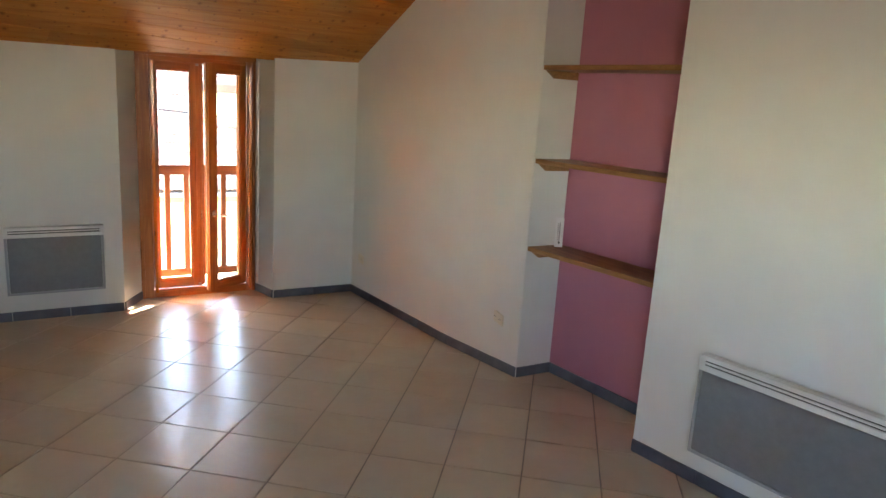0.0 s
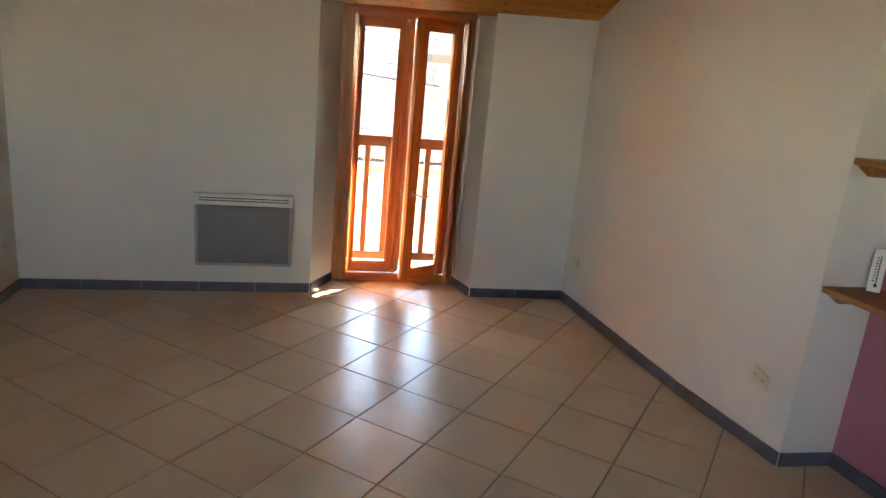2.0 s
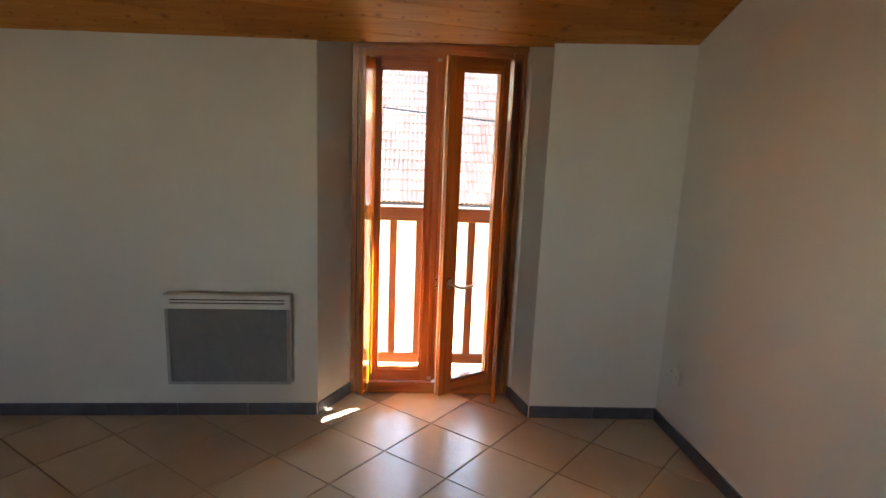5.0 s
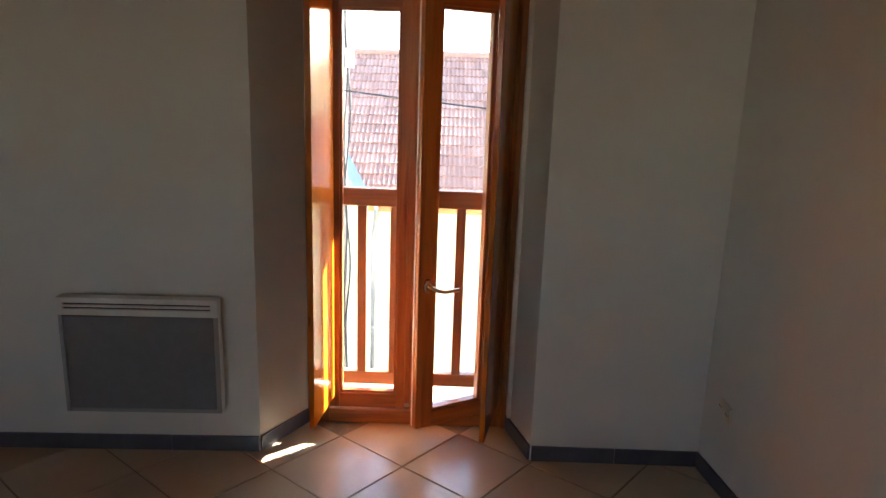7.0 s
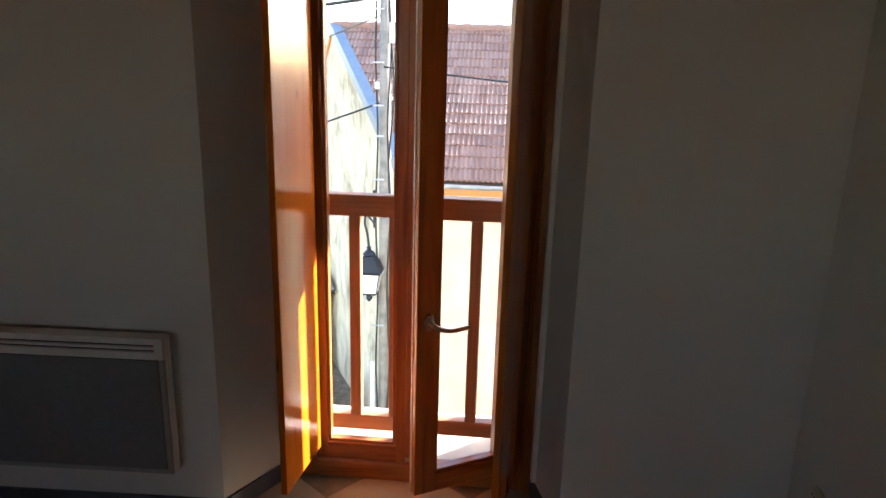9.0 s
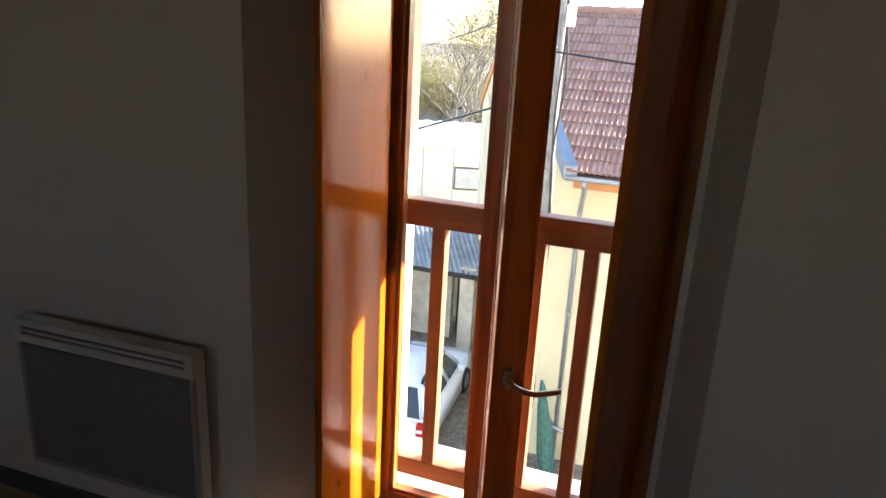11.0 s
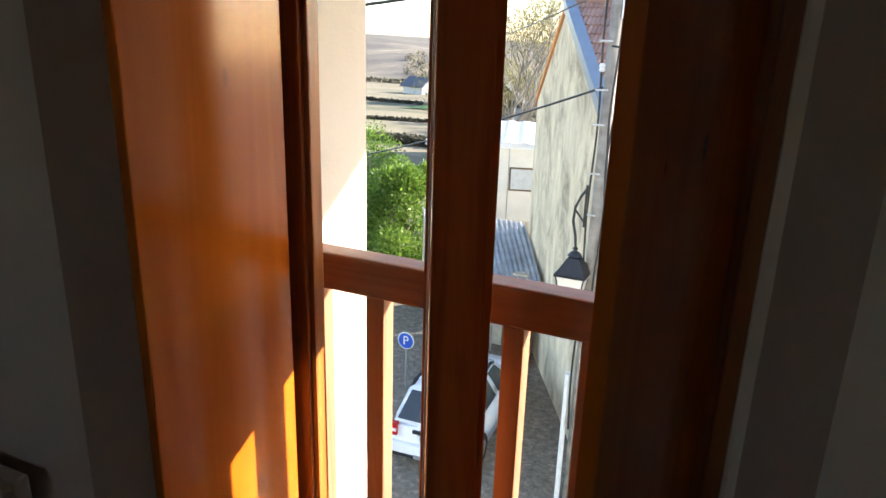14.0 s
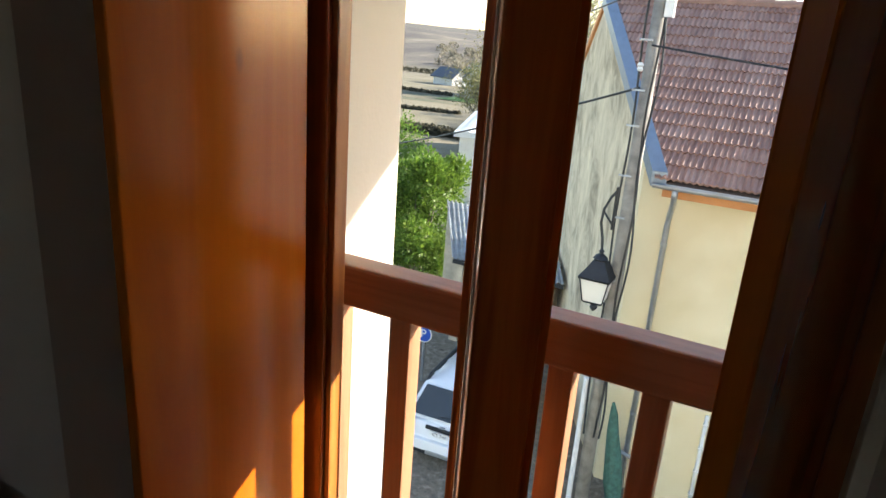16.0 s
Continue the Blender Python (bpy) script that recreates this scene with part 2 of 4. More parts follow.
# window wall, with a splayed opening inside and a straight one outside
bm = prism([(-3.2, -0.096), (-0.672, 0), (-0.522, FRAME_Y), (-0.522, 0.35), (-0.49, 0.35), (-0.49, OUT_Y), (-3.2, OUT_Y)], -0.3, 2.35)
wall("wall_window_side", bm, "white plastered wall beside the balcony door")
bm = prism([(0.482, 0), (1.195, 0), (1.9, 0), (1.9, OUT_Y), (0.385, OUT_Y), (0.385, 0.35), (0.402, 0.35), (0.402, FRAME_Y)], -0.3, 2.35)
wall("wall_corner_side", bm, "white plastered wall between balcony door and corner")
wall("wall_lintel", block(-0.75, 0.55, 0.352, OUT_Y + 0.002, 1.93, 2.36), "white plastered lintel over the balcony door")
NY, PY, NX = -2.2, -3.238, 1.75    # niche: far face, pier face, back
LIGHT_CREASE = (1.80, -2.62)             # bend added where reflected light changes on the niche back
BACK_X = NX + 0.12
bm = prism([(1.195, -0.0), (right_x(-1.5), -1.5), (right_x(NY), NY), (2.5, NY), (2.5, 0.0)], -0.3, 4.2)
wall("wall_right", bm, "white plastered wall with a skirting of dark tiles")
bm = prism([(NX, NY), (2.5, NY), (2.5, PY), (BACK_X, PY), LIGHT_CREASE], -0.3, 4.2)
wall("wall_niche", bm, "old pink painted back wall of the shelf niche", PINK_WALL)


def pier_x(y):
    return 1.497 - 0.145 * (y - PY)


bm = prism([(pier_x(PY), PY), (pier_x(BACK - 0.3), BACK - 0.3), (2.5, BACK - 0.3), (2.5, PY)], -0.3, 4.2)
wall("wall_pier", bm, "white plastered wall with a large heater")
# side wall and back wall, each with a window opening behind the walk;
# the side opening is unseen, added to let in more daylight
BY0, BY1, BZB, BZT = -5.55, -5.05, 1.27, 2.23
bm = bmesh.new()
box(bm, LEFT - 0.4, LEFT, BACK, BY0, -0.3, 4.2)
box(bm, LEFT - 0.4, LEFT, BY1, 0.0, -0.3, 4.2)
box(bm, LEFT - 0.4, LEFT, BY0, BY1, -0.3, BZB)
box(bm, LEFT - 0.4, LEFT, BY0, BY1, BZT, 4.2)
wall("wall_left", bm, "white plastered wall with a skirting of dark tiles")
side_window = thing("window_2", "unseen wooden window added in the side wall for more daylight", "window", kind="structure")
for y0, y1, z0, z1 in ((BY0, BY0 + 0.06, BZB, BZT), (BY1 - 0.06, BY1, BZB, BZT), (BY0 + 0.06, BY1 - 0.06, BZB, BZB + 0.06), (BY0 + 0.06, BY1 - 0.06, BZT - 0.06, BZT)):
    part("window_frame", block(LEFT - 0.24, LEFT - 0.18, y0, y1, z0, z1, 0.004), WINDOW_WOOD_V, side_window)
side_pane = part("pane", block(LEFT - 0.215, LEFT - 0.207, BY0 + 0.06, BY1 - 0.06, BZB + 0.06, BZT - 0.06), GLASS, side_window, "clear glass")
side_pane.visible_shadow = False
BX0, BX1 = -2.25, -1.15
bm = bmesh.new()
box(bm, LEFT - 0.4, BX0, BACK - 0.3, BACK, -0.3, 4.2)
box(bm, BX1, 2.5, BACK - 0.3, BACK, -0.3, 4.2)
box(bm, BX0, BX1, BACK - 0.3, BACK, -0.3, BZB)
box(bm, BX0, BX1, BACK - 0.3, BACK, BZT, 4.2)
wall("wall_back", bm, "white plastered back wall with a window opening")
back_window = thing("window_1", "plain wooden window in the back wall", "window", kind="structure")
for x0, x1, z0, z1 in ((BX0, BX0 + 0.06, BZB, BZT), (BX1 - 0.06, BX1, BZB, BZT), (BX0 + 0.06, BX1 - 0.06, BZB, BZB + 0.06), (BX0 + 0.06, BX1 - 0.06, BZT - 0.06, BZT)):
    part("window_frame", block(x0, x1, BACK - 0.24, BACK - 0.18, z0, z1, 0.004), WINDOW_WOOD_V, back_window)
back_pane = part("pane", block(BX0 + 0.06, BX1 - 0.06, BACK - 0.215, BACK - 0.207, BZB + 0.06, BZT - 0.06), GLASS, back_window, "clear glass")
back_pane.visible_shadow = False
# sub-floor under the tiles shows as the joints
GROUT = plain("brown_grey_grout", (0.23, 0.19, 0.15), 0.9, 0, 0.2, 20, 0.2)
floor = tagged(part("floor", block(LEFT - 0.3, 2.4, BACK - 0.25, 0.40, -0.28, -0.004), GROUT), "beige ceramic floor tiles laid on the diagonal", "floor", kind="structure")

# pine boards of the sloping ceiling, laid a little out of line with the window wall
TILT = 0.028
SKEW = 0.16
BOARD = 0.118


def board_z(x, y):
    return H - RISE * y + TILT * (x - 0.9)


bm = bmesh.new()
along = Vector((1, SKEW, 0)).normalized()
across = Vector((-along.y, along.x, 0))
rng = random.Random(4)
for k in range(-38, 8):
    q0 = k * BOARD
    cuts = [-3.6]
    while cuts[-1] < 3.0:
        cuts.append(min(3.0, cuts[-1] + rng.uniform(1.9, 3.4)))
    for s0, s1 in zip(cuts, cuts[1:]):
        prof = [(0.0012, 0.022), (0.0012, 0.003), (0.0030, 0.0), (BOARD - 0.0030, 0.0), (BOARD - 0.0012, 0.003), (BOARD - 0.0012, 0.022)]
        ends = []
        for s_ in (s0 + 0.0004, s1 - 0.0004):
            row = []
            for q_, up in prof:
                p = along * s_ + across * (q0 + q_)
                row.append((p.x, p.y, board_z(p.x, p.y) + up))
            ends.append(row)
        hull8(bm, *ends)
for co, no in (((0, 0.012, 0), (0, 1, 0)), ((LEFT - 0.3, 0, 0), (-1, 0, 0)), ((2.45, 0, 0), (1, 0, 0)), ((0, RIDGE_Y, 0), (0, -1, 0))):
    bmesh.ops.bisect_plane(bm, geom=bm.verts[:] + bm.edges[:] + bm.faces[:], plane_co=co, plane_no=no, clear_outer=True)
tagged(part("ceiling", bm, PINE), "knotty varnished pine boards on a sloping ceiling", "ceiling", kind="structure")
deck_z = 0.16
tagged(part("ceiling_deck", prism([(0.36, H + deck_z), (0.0, H + deck_z), (RIDGE_Y, ceiling_z(RIDGE_Y) + deck_z), (BACK - 0.3, ceiling_z(BACK - 0.3) + deck_z), (BACK - 0.3, 4.4), (0.36, 4.4)], LEFT - 0.4, 2.5, "x"), PINE), "pine underside of the roof above the room", "ceiling", kind="structure")
tagged(part("ceiling_soffit", prism([(0.011, board_z(0, 0.011) + 0.001), (0.352, 1.986), (0.352, 2.05), (0.011, 2.06)], -0.70, 0.52, "x"), PINE), "pine boards over the door recess", "ceiling", kind="structure")

# skirting of dark tiles
SK_H, SK_T = 0.068, 0.011


def skirting(a, b, side):
    """Tiles along the wall from a to b; side: the way into the room."""
    a, b = Vector((*a, 0)), Vector((*b, 0))
    d = b - a
    n = max(1, round(d.length / 0.39))
    root = thing("baseboard", "dark blue-grey tile skirting along the wall", "baseboard", kind="structure")
    root.matrix_world = Matrix.Translation(a) @ Matrix.Rotation(math.atan2(d.y, d.x), 4, "Z")
    w = d.length / n
    s = 1 if side > 0 else -1
    me = mesh_of("skirting_tile", block(0.001, w - 0.001, 0.0, s * SK_T, 0.0, SK_H, 0.003), BASE_TILE)
    for k in range(n):
        t = new("skirting_tile", me)
        t.parent = root
        t.location = (k * w, 0, 0)
    return root


skirting((LEFT, -0.07), (-0.675, 0.0), -1)
skirting((-0.672, 0.0), (-0.522, 0.279), -1)
skirting((0.402, 0.279), (0.482, 0.0), -1)
skirting((0.485, 0.0), (1.195, 0.0), -1)
skirting((1.195, 0.0), (right_x(-1.5), -1.5), -1)
skirting((right_x(-1.5), -1.5), (right_x(NY), NY), -1)
skirting((right_x(NY), NY), (NX, NY), -1)
skirting((NX, NY), LIGHT_CREASE, -1)
skirting(LIGHT_CREASE, (BACK_X, PY), -1)
skirting((pier_x(PY), PY), (pier_x(BACK), BACK), -1)
skirting((LEFT, BACK), (LEFT, -0.07), -1)

# ---------------------------------------------------------------- balcony door
FX0, FX1 = -0.518, 0.398         # outer edges of the frame
HX0, HX1 = -0.425, 0.325         # hinge lines
FT = 1.975                       # top of the frame
LZ0, LZ1 = 0.075, 1.918          # leaves, bottom and top
W = WINDOW_WOOD_V
WH = WINDOW_WOOD_H

door = thing("door_1", "varnished wooden double balcony door, one leaf ajar", "door", kind="structure")
fr = part("door_frame", block(FX0, HX0, FRAME_Y, 0.35, 0.0, FT, 0.004), W, door)
part("door_frame", block(HX1, FX1, FRAME_Y, 0.35, 0.0, FT, 0.004), W, door)
part("door_frame", block(HX0, HX1, FRAME_Y + 0.001, 0.349, 1.908, FT + 0.01, 0.004), WH, door)
part("threshold", block(HX0, HX1, FRAME_Y - 0.002, 0.349, 0.0, 0.068, 0.005), WH, door)
# cover strips on the frame
part("cover_strip", block(FX0 - 0.004, FX0 + 0.026, FRAME_Y - 0.012, FRAME_Y, 0.0, FT + 0.002, 0.003), W, door)
part("cover_strip", block(FX1 - 0.026, FX1 + 0.004, FRAME_Y - 0.012, FRAME_Y, 0.0, FT + 0.002, 0.003), W, door)
part("cover_strip", block(FX0 - 0.004, FX1 + 0.004, FRAME_Y - 0.014, FRAME_Y, FT - 0.03, FT + 0.006, 0.003), WH, door)
part("sealant_bead", block(FX1 - 0.001, FX1 + 0.022, FRAME_Y - 0.05, FRAME_Y - 0.004, 0.07, FT - 0.02, 0.006), SEAL, door, "cream sealant bead")


def leaf(width, stile_a, stile_b, m, handle):
    """A glazed leaf, hinged at its own origin, reaching along +x; front faces -y."""
    root = part("door_leaf", block(0.0, stile_a, 0.0, 0.05, LZ0, LZ1, 0.004), W, door)
    root.matrix_world = m
    part("stile", block(width - stile_b, width, 0.0, 0.05, LZ0, LZ1, 0.004), W, root)
    part("top_rail", block(stile_a - 0.001, width - stile_b + 0.001, 0.001, 0.049, LZ1 - 0.07, LZ1, 0.003), WH, root)
    part("bottom_rail", block(stile_a - 0.001, width - stile_b + 0.001, 0.001, 0.049, LZ0, 0.145, 0.003), WH, root)
    gx0, gx1 = stile_a, width - stile_b
    gz0, gz1 = 0.145, LZ1 - 0.07
    # glazing beads
    for x0, x1, z0, z1 in ((gx0 - 0.002, gx0 + 0.012, gz0, gz1), (gx1 - 0.012, gx1 + 0.002, gz0, gz1), (gx0, gx1, gz0 - 0.002, gz0 + 0.012), (gx0, gx1, gz1 - 0.012, gz1 + 0.002)):
        part("glazing_bead", block(x0, x1, 0.008, 0.042, z0, z1, 0.003), W if x1 - x0 < 0.02 else WH, root)
    pane = part("pane", block(gx0 + 0.002, gx1 - 0.002, 0.022, 0.030, gz0 + 0.002, gz1 - 0.002), GLASS, root, "clear double glazing")
    pane.visible_shadow = False
    return root


LEAF_W = 0.377
left_leaf = leaf(LEAF_W, 0.047, 0.071, pose(HX0 + 0.002, FRAME_Y + 0.006, 0), False)
part("meeting_strip", block(LEAF_W - 0.034, LEAF_W - 0.006, -0.006, 0.0, LZ0, LZ1, 0.004), W, left_leaf)
part("rebate", block(LEAF_W - 0.002, LEAF_W + 0.015, 0.014, 0.049, LZ0 + 0.001, LZ1 - 0.001, 0.003), W, left_leaf)
part("rebate", block(LEAF_W + 0.014, LEAF_W + 0.030, 0.030, 0.048, LZ0 + 0.002, LZ1 - 0.002, 0.003), W, left_leaf)
part("lock_plate", block(LEAF_W + 0.001, LEAF_W + 0.011, 0.0125, 0.0145, 0.64, 0.72, 0.0005), BRASS, left_leaf, "worn brass lock plate")
# the other leaf, swung in from its hinges
for z in (LZ0 + 0.012, LZ1 - 0.03):
    part("keeper_plate", block(LEAF_W - 0.030, LEAF_W - 0.008, -0.009, -0.005, z, z + 0.018, 0.001), BRASS, left_leaf, "small brass keeper plate")
aim = math.degrees(math.atan2(0.085 - 0.28, -0.009 - HX1))
right_leaf = leaf(0.394, 0.06, 0.078, Matrix.Translation((HX1 + 0.0, FRAME_Y + 0.006, 0)) @ Matrix.Rotation(radians(aim), 4, "Z") @ Matrix.Diagonal((1, -1, 1, 1)), True)


part("gasket", block(0.3935, 0.3965, 0.030, 0.038, LZ0 + 0.004, LZ1 - 0.004, 0.0008), SEAL, right_leaf, "thin pale rubber gasket")
part("gasket", block(LEAF_W + 0.0145, LEAF_W + 0.0175, 0.0265, 0.0305, LZ0 + 0.004, LZ1 - 0.004, 0.0008), SEAL, left_leaf, "thin pale rubber gasket")


def lever(parent, m):
    """A curved door lever on a small oval plate; the plate lies in the plane y = 0, front towards -y."""
    bm = bmesh.new()
    lathe(bm, [(0.016, 0.0), (0.0165, 0.006), (0.013, 0.010), (0.0085, 0.012)], sides=20)
    bmesh.ops.scale(bm, vec=(1.0, 1.9, 1.0), verts=bm.verts)
    bmesh.ops.rotate(bm, matrix=Matrix.Rotation(radians(90), 3, "X"), verts=bm.verts)
    plate = part("handle_plate", bm, BRASS, parent, "aged metal handle plate", True)
    plate.matrix_local = m
    pts = []
    for k in range(15):
        u = k / 14
        pts.append((0.125 * max(0.0, u - 0.12) / 0.88, -0.01 - 0.042 * min(1, u / 0.2) ** 0.7, -0.022 * math.sin(min(1, max(0, u - 0.12) / 0.5) * math.pi / 2) + 0.012 * max(0, u - 0.6)))
    bar = part("lever", tube(bmesh.new(), pts, 0.0085, 12, 0.0075), BRASS, plate, "curved aged metal door lever", True)
    return plate


# the lever points back towards the hinges
lever(right_leaf, Matrix.Translation((0.394 - 0.042, -0.0005, 0.728)) @ Matrix.Diagonal((-1, 1, 1, 1)))


def shutter(hinge, free, label):
    """An inner shutter board, open, from its hinges to its free edge."""
    h, f = Vector((*hinge, 0)), Vector((*free, 0))
    d = f - h
    root = thing("inner_shutter", label, "shutter", "inner shutters", m=Matrix.Translation(h) @ Matrix.Rotation(math.atan2(d.y, d.x), 4, "Z"))
    w = d.length
    part("panel", block(0.0, w, -0.011, 0.011, 0.135, 1.895, 0.003), SHUTTER_WOOD, root)
    for z in (0.22, 0.72, 1.22, 1.76):
        bm = bmesh.new()
        tube(bm, [(-0.002, 0.0, z - 0.035), (-0.002, 0.0, z + 0.035)], 0.0055, 10)
        part("hinge", bm, BRASS, root, "small brass hinge")
    return root


shutter((-0.408, 0.266), (-0.440, -0.045), "orange varnished wooden inner shutter folded open, lit by the sun")
shutter((0.347, 0.266), (0.264, -0.115), "dark varnished wooden inner shutter folded open beside the ajar leaf")

# wooden balustrade across the outer opening
rail = thing("balustrade", "reddish wooden balustrade with square balusters outside the door", "railing")
part("top_rail", block(-0.488, 0.383, 0.395, 0.455, 1.007, 1.087, 0.006), RAIL_WOOD_H, rail)
part("bottom_rail", block(-0.488, 0.383, 0.398, 0.442, 0.14, 0.205, 0.006), RAIL_WOOD_H, rail)
for k in range(6):
    x = -0.463 + 0.150 * k
    part("baluster", block(x, x + 0.043, 0.399, 0.441, 0.204, 1.008, 0.004), RAIL_WOOD_V, rail)
tagged(part("window_sill", block(-0.489, 0.384, 0.35, OUT_Y + 0.05, -0.1, 0.06, 0.008), CONCRETE), "pale stone sill below the balustrade", "sill", kind="structure")


# ---------------------------------------------------------------- heaters
def heater(w, h, d, m, label):
    """A flat electric heater: white case, grille on top, grey front."""
    root = thing("electric_heater", label, "heater", "electric heaters", m=m)
    part("case", block(0, w, -d + 0.014, 0.0, 0, h, 0.008), RAD_WHITE, root)
    part("front_panel", block(0.022, w - 0.022, -d + 0.002, -d + 0.018, 0.022, h - 0.075, 0.004), RAD_GREY, root, "flat grey front panel")
    for x0, x1, z0, z1 in ((0.004, 0.021, 0.004, h - 0.072), (w - 0.021, w - 0.004, 0.004, h - 0.072), (0.021, w - 0.021, 0.004, 0.021)):
        part("rim", block(x0, x1, -d + 0.004, -d + 0.018, z0, z1, 0.003), RAD_RIM, root, "paler grey rim")
    for z0, z1 in ((h - 0.073, h - 0.046), (h - 0.039, h - 0.029), (h - 0.022, h)):
        part("louvre", block(0.002, w - 0.002, -d, -d + 0.02, z0, z1, 0.003), RAD_WHITE, root, "white enamelled louvre")
    part("slot", block(0.010, w - 0.010, -d + 0.008, -d + 0.018, h - 0.047, h - 0.018), RAD_DARK, root)
    for x0, x1 in ((0.001, 0.03), (w - 0.03, w - 0.001)):
        part("end_cap", block(x0, x1, -d - 0.001, -d + 0.02, h - 0.05, h - 0.012, 0.003), RAD_WHITE, root)
    part("wall_bracket", block(0.08, w - 0.08, 0.0, 0.03, 0.08, h - 0.08, 0.003), RAD_DARK, root)
    return root


heater(0.63, 0.49, 0.055, pose(-1.430, -0.06, 0.205, 0, 0, 2.2), "grey fronted electric wall heater with white case")
heater(1.02, 0.49, 0.055, pose(pier_x(-3.59) - 0.03, -3.59, 0.185, 0, 0, -81.75), "long grey fronted electric wall heater with white case")


# ---------------------------------------------------------------- niche shelves
def shelf(z):
    bm = prism([(1.478, NY - 0.003), (NX - 0.012, NY - 0.003), (LIGHT_CREASE[0] - 0.004, LIGHT_CREASE[1]), (BACK_X - 0.004, PY + 0.003), (1.62, PY + 0.003)], z, z + 0.028)
    bmesh.ops.bevel(bm, geom=bm.edges[:], offset=0.003, segments=1, affect="EDGES")
    root = tagged(part("wall_shelf", bm, SHELF_WOOD), "light brown wooden shelf fixed across the pink niche", "shelf", "niche shelves")
    bm = prism([(1.50, z - 0.001), (NX - 0.015, z - 0.001), (NX - 0.015, z - 0.045), (1.56, z - 0.045)], NY - 0.022, NY - 0.001, "y")
    part("cleat", bm, SHELF_WOOD, root, "wooden cleat below the shelf")
    return root


for z in (1.955, 1.400, 0.850):
    shelf(z)
# ---------------------------------------------------------------- outlets, thermometer
def socket(w, h, m, holes, label):
    root = thing("wall_socket", label, "socket", "wall sockets", m=m)
    part("cover_plate", block(-w / 2, w / 2, -0.009, 0.0, -h / 2, h / 2, 0.004), PLASTIC, root)
    n = max(1, round(w / 0.075))
    for k in range(n):
        cx = -w / 2 + (k + 0.5) * w / n
        if k >= n - holes:
            bm = tube(bmesh.new(), [(cx, -0.0085, 0), (cx, -0.0105, 0)], 0.023, 20)
            cup = part("socket_well", bm, PLASTIC, root)
            for dx in (-0.0095, 0.0095):
                part("pin_hole", tube(bmesh.new(), [(cx + dx, -0.0100, 0), (cx + dx, -0.0112, 0)], 0.0042, 8), DARK_PLASTIC, cup)
    return root


socket(0.155, 0.075, pose(right_x(-0.17), -0.17, 0.343, 0, 0, -95.9), 2, "cream double wall socket low on the wall")
socket(0.235, 0.075, pose(right_x(-1.985), -1.985, 0.358, 0, 0, -100.1), 2, "cream triple wall socket with a blank plate")
socket(0.08, 0.08, pose(LEFT, -0.27, 0.335, 0, 0, 90), 1, "cream single wall socket low on the wall")

th = thing("thermometer", "white plastic room thermometer leaning in the niche", "thermometer", m=pose(1.672, -2.262, 0.8785, -6, 0, -34))
bm = block(-0.026, 0.026, -0.008, 0.0, 0.0, 0.185, 0.0038)
part("backplate", bm, RAD_WHITE, th)
part("tube", tube(bmesh.new(), [(0.002, -0.010, 0.03), (0.002, -0.010, 0.155)], 0.002, 8), DARK_PLASTIC, th, "thin dark glass tube")
part("bulb", lathe(bmesh.new(), [(0.001, 0.02), (0.006, 0.023), (0.007, 0.029), (0.003, 0.035)], (0.002, -0.010, 0)), DARK_PLASTIC, th)
for k in range(9):
    part("scale_mark", block(-0.013, -0.004, -0.0092, -0.0080, 0.045 + 0.0125 * k, 0.049 + 0.0125 * k), DARK_PLASTIC, th)

# ---------------------------------------------------------------- outdoors
GROUND_Z = -7.0


def land(x, y):
    """Height of the land: a yard, falling fields and a hill."""
    d = math.hypot(x * 0.35, y)
    z = GROUND_Z
    if y > 34:
        z -= min(1.0, (d - 34) / 170) * 6.5
    if y > 190:
        u = min(1.0, (y - 190) / 260)
        ridge = 12.8 * (u * u * (3 - 2 * u))
        fall = max(0.0, min(1.0, (x / y + 0.63) / 0.2)) if y > 0 else 0
        z += ridge * (1 - 0.75 * fall) + 1.6 * noise.noise(Vector((x * 0.012, y * 0.012, 3))) * u
    return z


GM = Mat("yard_and_fields", 0.95)
gv = GM.coords()
yard = GM.ramp(GM.noise(gv, 6.0, 10, 0.85), [(0.36, (0.085, 0.07, 0.05)), (0.52, (0.21, 0.175, 0.13)), (0.66, (0.42, 0.36, 0.28))])
field = GM.ramp(GM.noise(GM.coords((0.012, 0.05, 1)), 1.0, 6, 0.6), [(0.34, (0.06, 0.07, 0.03)), (0.44, (0.15, 0.125, 0.07)), (0.58, (0.20, 0.165, 0.10)), (0.70, (0.09, 0.07, 0.045))])
sep = GM.n.new("ShaderNodeSeparateXYZ")
GM.l.new(gv, sep.inputs[0])
mr = GM.add("ShaderNodeMapRange")
mr.inputs["From Min"].default_value, mr.inputs["From Max"].default_value = 36, 42
GM.l.new(sep.outputs["Y"], mr.inputs[0])
heath = GM.ramp(GM.noise(GM.coords((0.035, 0.012, 0.05), (0, 0, 0.5)), 1.0, 7, 0.65), [(0.36, (0.05, 0.042, 0.034)), (0.50, (0.085, 0.068, 0.052)), (0.62, (0.13, 0.105, 0.075)), (0.68, (0.20, 0.17, 0.12))])
far = GM.add("ShaderNodeMapRange")
far.inputs["From Min"].default_value, far.inputs["From Max"].default_value = 205, 225
GM.l.new(sep.outputs["Y"], far.inputs[0])
GM.colour(GM.mix(mr.outputs[0], yard, GM.mix(far.outputs[0], field, heath)))
GM.bump(GM.noise(gv, 30, 6, 0.8), 0.6, 0.03)
xs = [-420 + 20 * i for i in range(32)]
